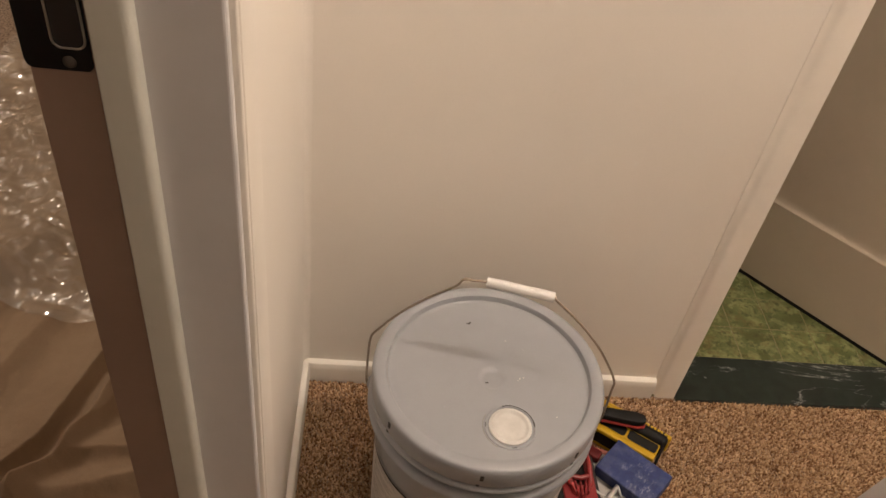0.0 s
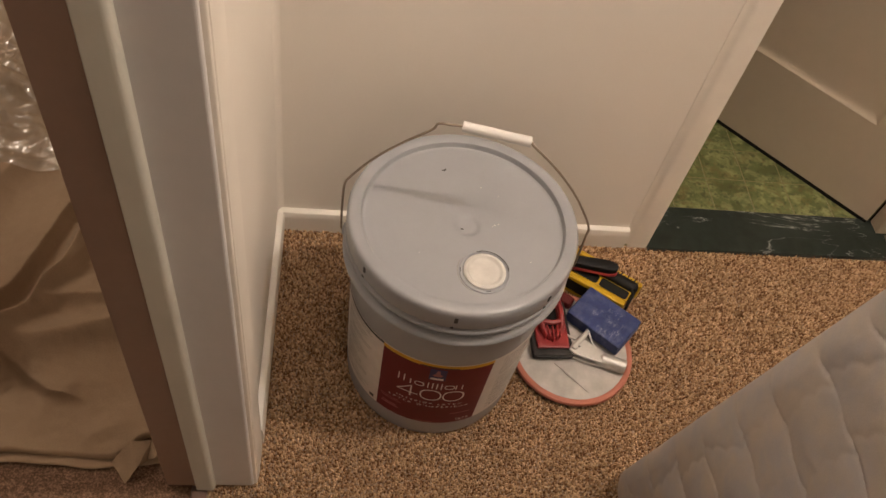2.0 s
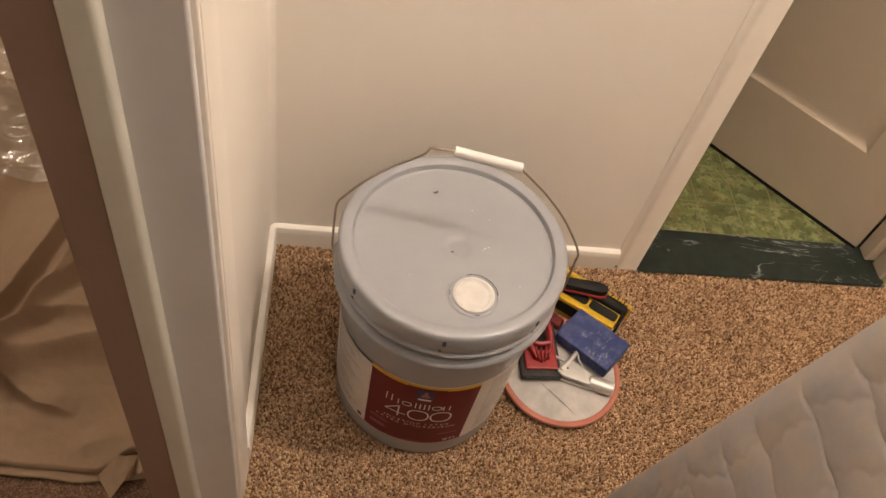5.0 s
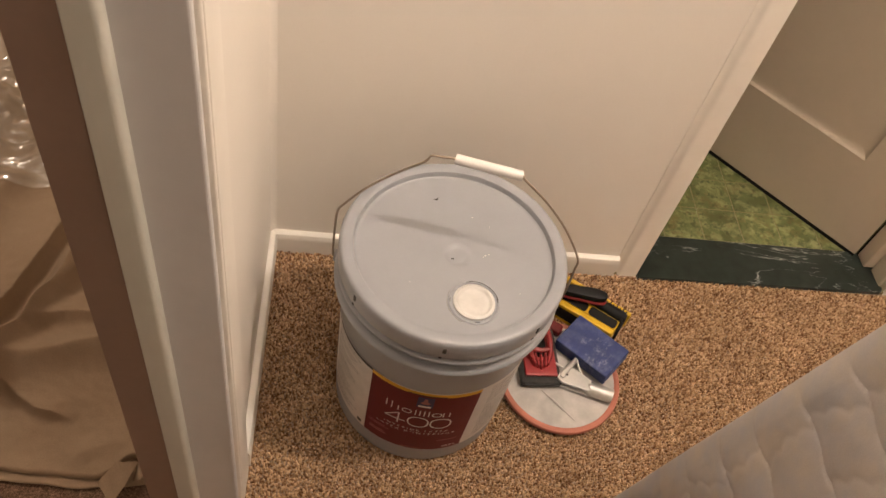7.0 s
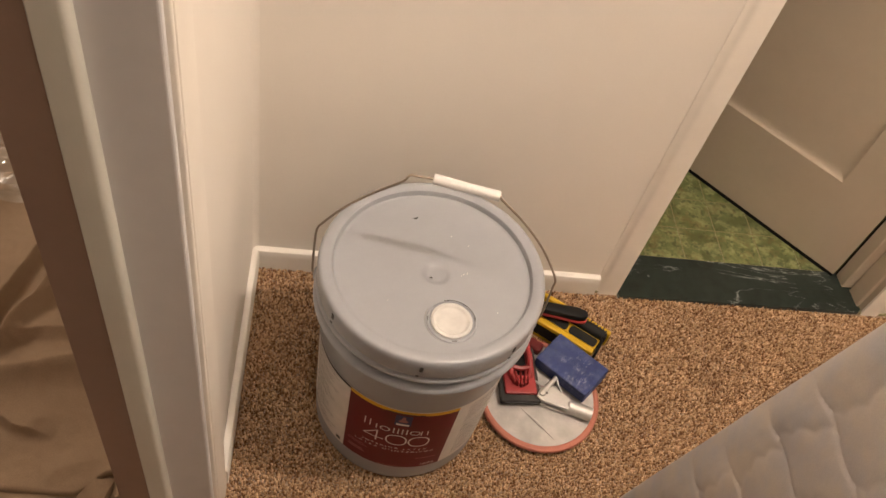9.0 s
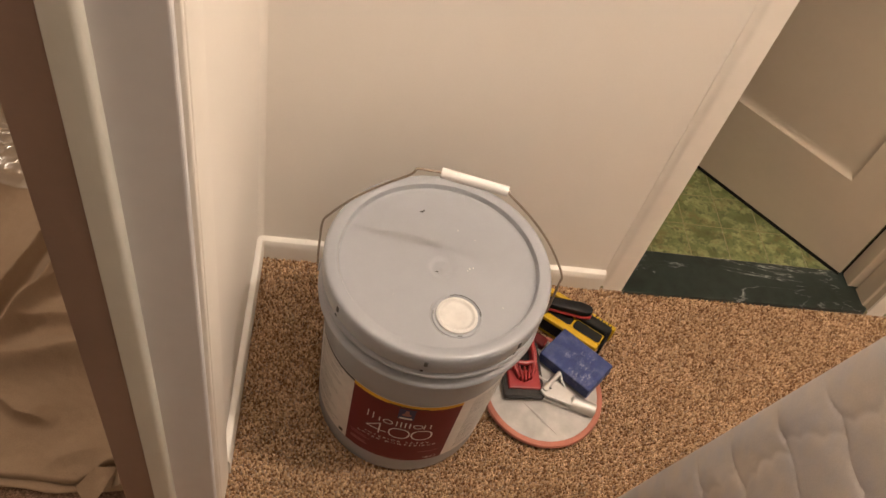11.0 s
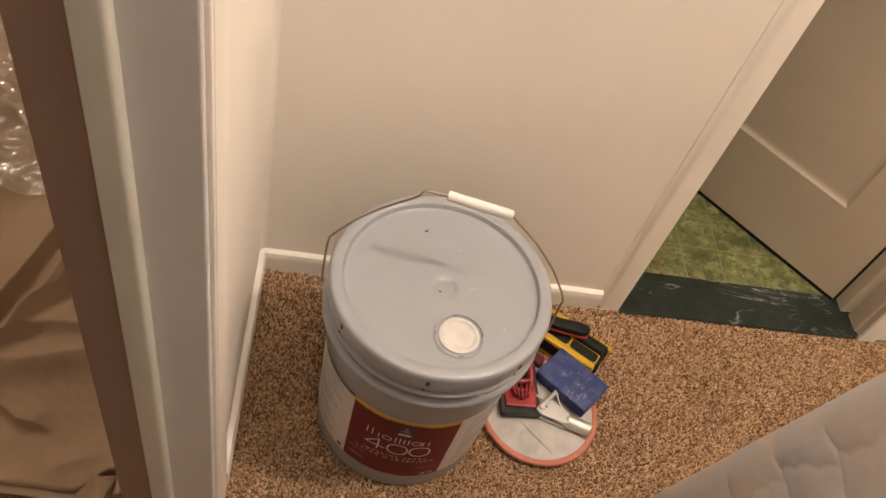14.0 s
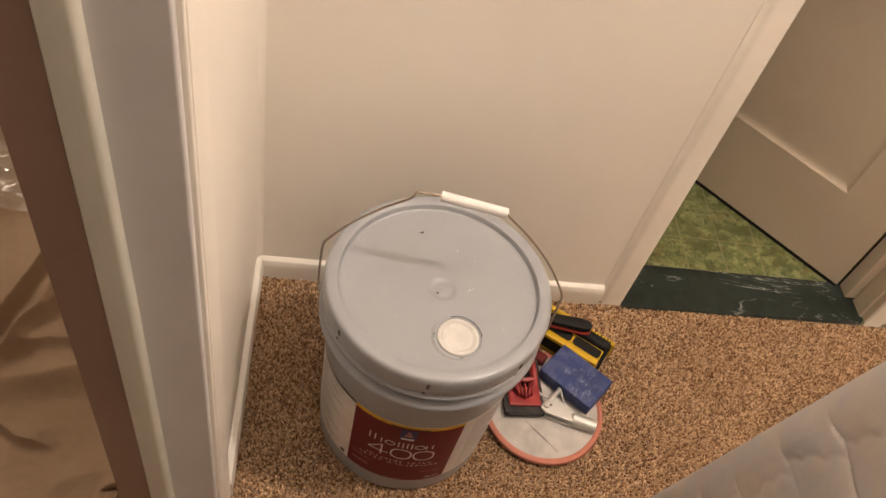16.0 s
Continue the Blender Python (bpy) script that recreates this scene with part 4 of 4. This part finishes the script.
def lower_edge(x):
    return -0.4615 - 0.0050 * math.sin((x + 0.285) * 26) * (1 if x > -0.285 else 0.4) + 0.0010 * math.sin(x * 90)


def cloth_layer(edge, depth, height, nx, ny, curl):
    """A sheet from its front edge back over a depth; the edge rolls down over curl."""
    b = bmesh.new()
    rows = []
    for j in range(ny + 1):
        v = (j / ny) ** 1.5
        row = []
        for i in range(nx + 1):
            x = -0.85 + (0.85 - 0.122) * (1 - (1 - i / nx) ** 1.4)
            front = edge(x)
            run = v * (depth - (front if depth > 0.5 else 0))
            roll = math.sqrt(1 - (1 - min(1.0, run / curl)) ** 2)
            h = height(x, front + run)
            row.append(b.verts.new((x, front + run, h * (0.45 + 0.55 * roll))))
        rows.append(row)
    for p, q in zip(rows, rows[1:]):
        for i in range(nx):
            b.faces.new((p[i], p[i + 1], q[i + 1], q[i]))
    return b


cloth = part("drop_cloth", cloth_layer(upper_edge, 1.25, cloth_height, 540, 700, 0.006), M_CLOTH, None, "", True)
tagged(cloth, "tan canvas drop cloth lying in loose folds on carpet", "drop cloth")
part("under_layer", cloth_layer(lower_edge, 0.06, lambda x, y: 0.0048 + 0.0018 * noise.noise((x * 16, y * 16, 2)) + 0.0006 * noise.noise((x * 60, y * 60, 2)), 300, 30, 0.004), M_CLOTH, cloth, "lower layer of the doubled hem", True)
hem = bmesh.new()
tip = [hem.verts.new(p) for p in ((-0.198, -0.459, 0.009), (-0.176, -0.488, 0.002), (-0.158, -0.470, 0.021), (-0.174, -0.437, 0.031), (-0.150, -0.455, 0.006), (-0.146, -0.432, 0.024), (-0.138, -0.456, 0.019), (-0.123, -0.442, 0.003), (-0.130, -0.425, 0.022))]
for f in ((0, 1, 3), (1, 2, 3), (2, 4, 5), (2, 5, 3), (4, 6, 5), (6, 7, 8), (6, 8, 5)):
    hem.faces.new([tip[k] for k in f])
bmesh.ops.subdivide_edges(hem, edges=hem.edges, cuts=6, use_grid_fill=True, smooth=0.2)
for v in hem.verts:
    v.co.z = max(0.001, v.co.z + 0.004 * noise.noise((v.co.x * 60, v.co.y * 60, 4)) + 0.002 * noise.noise((v.co.x * 150, v.co.y * 150, 9)))
part("turned_corner", hem, M_CLOTH, cloth, "turned-up corner of the cloth", True)


def film_sheet():
    b = bmesh.new()
    nx, ny = 150, 170
    rows = []
    for j in range(ny + 1):
        row = []
        for i in range(nx + 1):
            x = -0.84 + (0.84 - 0.125) * i / nx
            y = 0.045 + 0.03 * math.sin(x * 9) + 0.015 * math.sin(x * 31) + 1.08 * j / ny
            w = 1 - abs(noise.noise((x * 14, y * 14, 1))) * 2
            loose = min(1.0, j / 14)
            z = cloth_height(x, y) + 0.003 + loose * (0.009 + 0.012 * w + 0.010 * abs(noise.noise((x * 33, y * 33, 7))) + 0.05 * max(0, noise.noise((x * 4, y * 4, 2))))
            row.append(b.verts.new((x, y, z)))
        rows.append(row)
    for p, q in zip(rows, rows[1:]):
        for i in range(nx):
            b.faces.new((p[i], p[i + 1], q[i + 1], q[i]))
    return b


film_ob = part("plastic_sheet", film_sheet(), M_FILM, None, "", False)
tagged(film_ob, "crumpled clear plastic sheet lying over the drop cloth", "plastic sheet")


# board on the bedroom carpet
board = thing("edged_board", pose(0.004, -0.013, -0.0022), "brown board with a cream edge on the bedroom carpet", "board")
part("edge", prism([(-0.46, -0.497), (-0.235, -0.513), (-0.190, -0.532), (-0.165, -0.62), (-0.46, -0.62)], 0, 0.006, 0.001, 1), plain("cream board edge", (0.46, 0.36, 0.29), 0.6, vary=0.08), board, "cream edge")
part("panel", prism([(-0.46, -0.508), (-0.318, -0.5185), (-0.268, -0.5265), (-0.215, -0.552), (-0.185, -0.618), (-0.46, -0.618)], 0.0062, 0.0070), M_BROWN, board, "brown face")


# carpet pile: tufts too small to count
def pile(name, x0, x1, y0, y1, step, label):
    rng = np.random.default_rng(11)
    gx, gy = np.meshgrid(np.arange(x0, x1, step), np.arange(y0, y1, step))
    n = gx.size
    c = np.stack([gx.ravel(), gy.ravel()], 1) + rng.uniform(-0.5, 0.5, (n, 2)) * step * 1.2
    keep = (c[:, 0] > x0 + 0.001) & (c[:, 0] < x1 - 0.001) & (c[:, 1] < y1 - 0.0005)
    keep &= (c[:, 0] - 0.266) ** 2 + (c[:, 1] + 0.268) ** 2 > 0.125 ** 2
    c = c[keep]
    n = len(c)
    ang = rng.uniform(0, 2 * np.pi, n)
    size = rng.uniform(0.75, 1.3, n)
    tip = rng.normal(0, 0.0016, (n, 2))
    top = rng.uniform(-0.0008, 0.0022, n)
    verts = np.zeros((n, 7, 3))
    for k in range(3):
        a = ang + 2 * np.pi * k / 3
        for lvl, (rad, z, lean) in enumerate(((0.0018, -0.0052, 0.0), (0.00175, -0.0008, 0.55))):
            verts[:, lvl * 3 + k, 0] = c[:, 0] + np.cos(a) * rad * size + tip[:, 0] * lean
            verts[:, lvl * 3 + k, 1] = c[:, 1] + np.sin(a) * rad * size + tip[:, 1] * lean
            verts[:, lvl * 3 + k, 2] = z + (top * 0.6 if lvl else 0)
    verts[:, 6, :2] = c + tip * 1.25
    verts[:, 6, 2] = top + 0.0006
    tris = np.array([(0, 1, 4), (0, 4, 3), (1, 2, 5), (1, 5, 4), (2, 0, 3), (2, 3, 5), (3, 4, 6), (4, 5, 6), (5, 3, 6)])
    faces = (tris[None] + 7 * np.arange(n)[:, None, None]).reshape(-1, 3)
    me = bpy.data.meshes.new(name)
    me.from_pydata(verts.reshape(-1, 3), [], faces)
    me.polygons.foreach_set("use_smooth", [True] * len(me.polygons))
    me.materials.append(M_CARPET)
    return tagged(new(name, me), label, "carpet", "", "stuff")


pile("carpet_pile", 0.0, 1.45, -0.52, -0.011, 0.0030, "speckled beige and brown twisted carpet pile")
pile("carpet_pile_near", 0.0, 0.66, -0.88, -0.52, 0.0030, "speckled beige and brown twisted carpet pile")
pile("carpet_pile_doorway", -0.061, 0.0, -0.80, -0.476, 0.0030, "speckled beige and brown carpet pile in the doorway")

# bathroom floor tiles
PITCH = 0.0865
tile_mesh = mesh_of("tile", box(-PITCH / 2 + 0.0012, -PITCH / 2 + 0.0012, -0.006, PITCH / 2 - 0.0012, PITCH / 2 - 0.0012, 0.0, 0.0009, 1), M_TILE)
bath_floor = bpy.data.objects["bathroom_subfloor"]
for i in range(17):
    for j in range(11):
        x, y = 0.864 - PITCH * 3.5 + PITCH * i, 0.0975 + PITCH * (j + 0.5)
        if 0 < x < 2.4 and y < 1.7 and not (y < 0.16 and x > 1.9):
            t = new("tile", tile_mesh)
            t.parent = bath_floor
            t.location = (x, y, 0.0015)
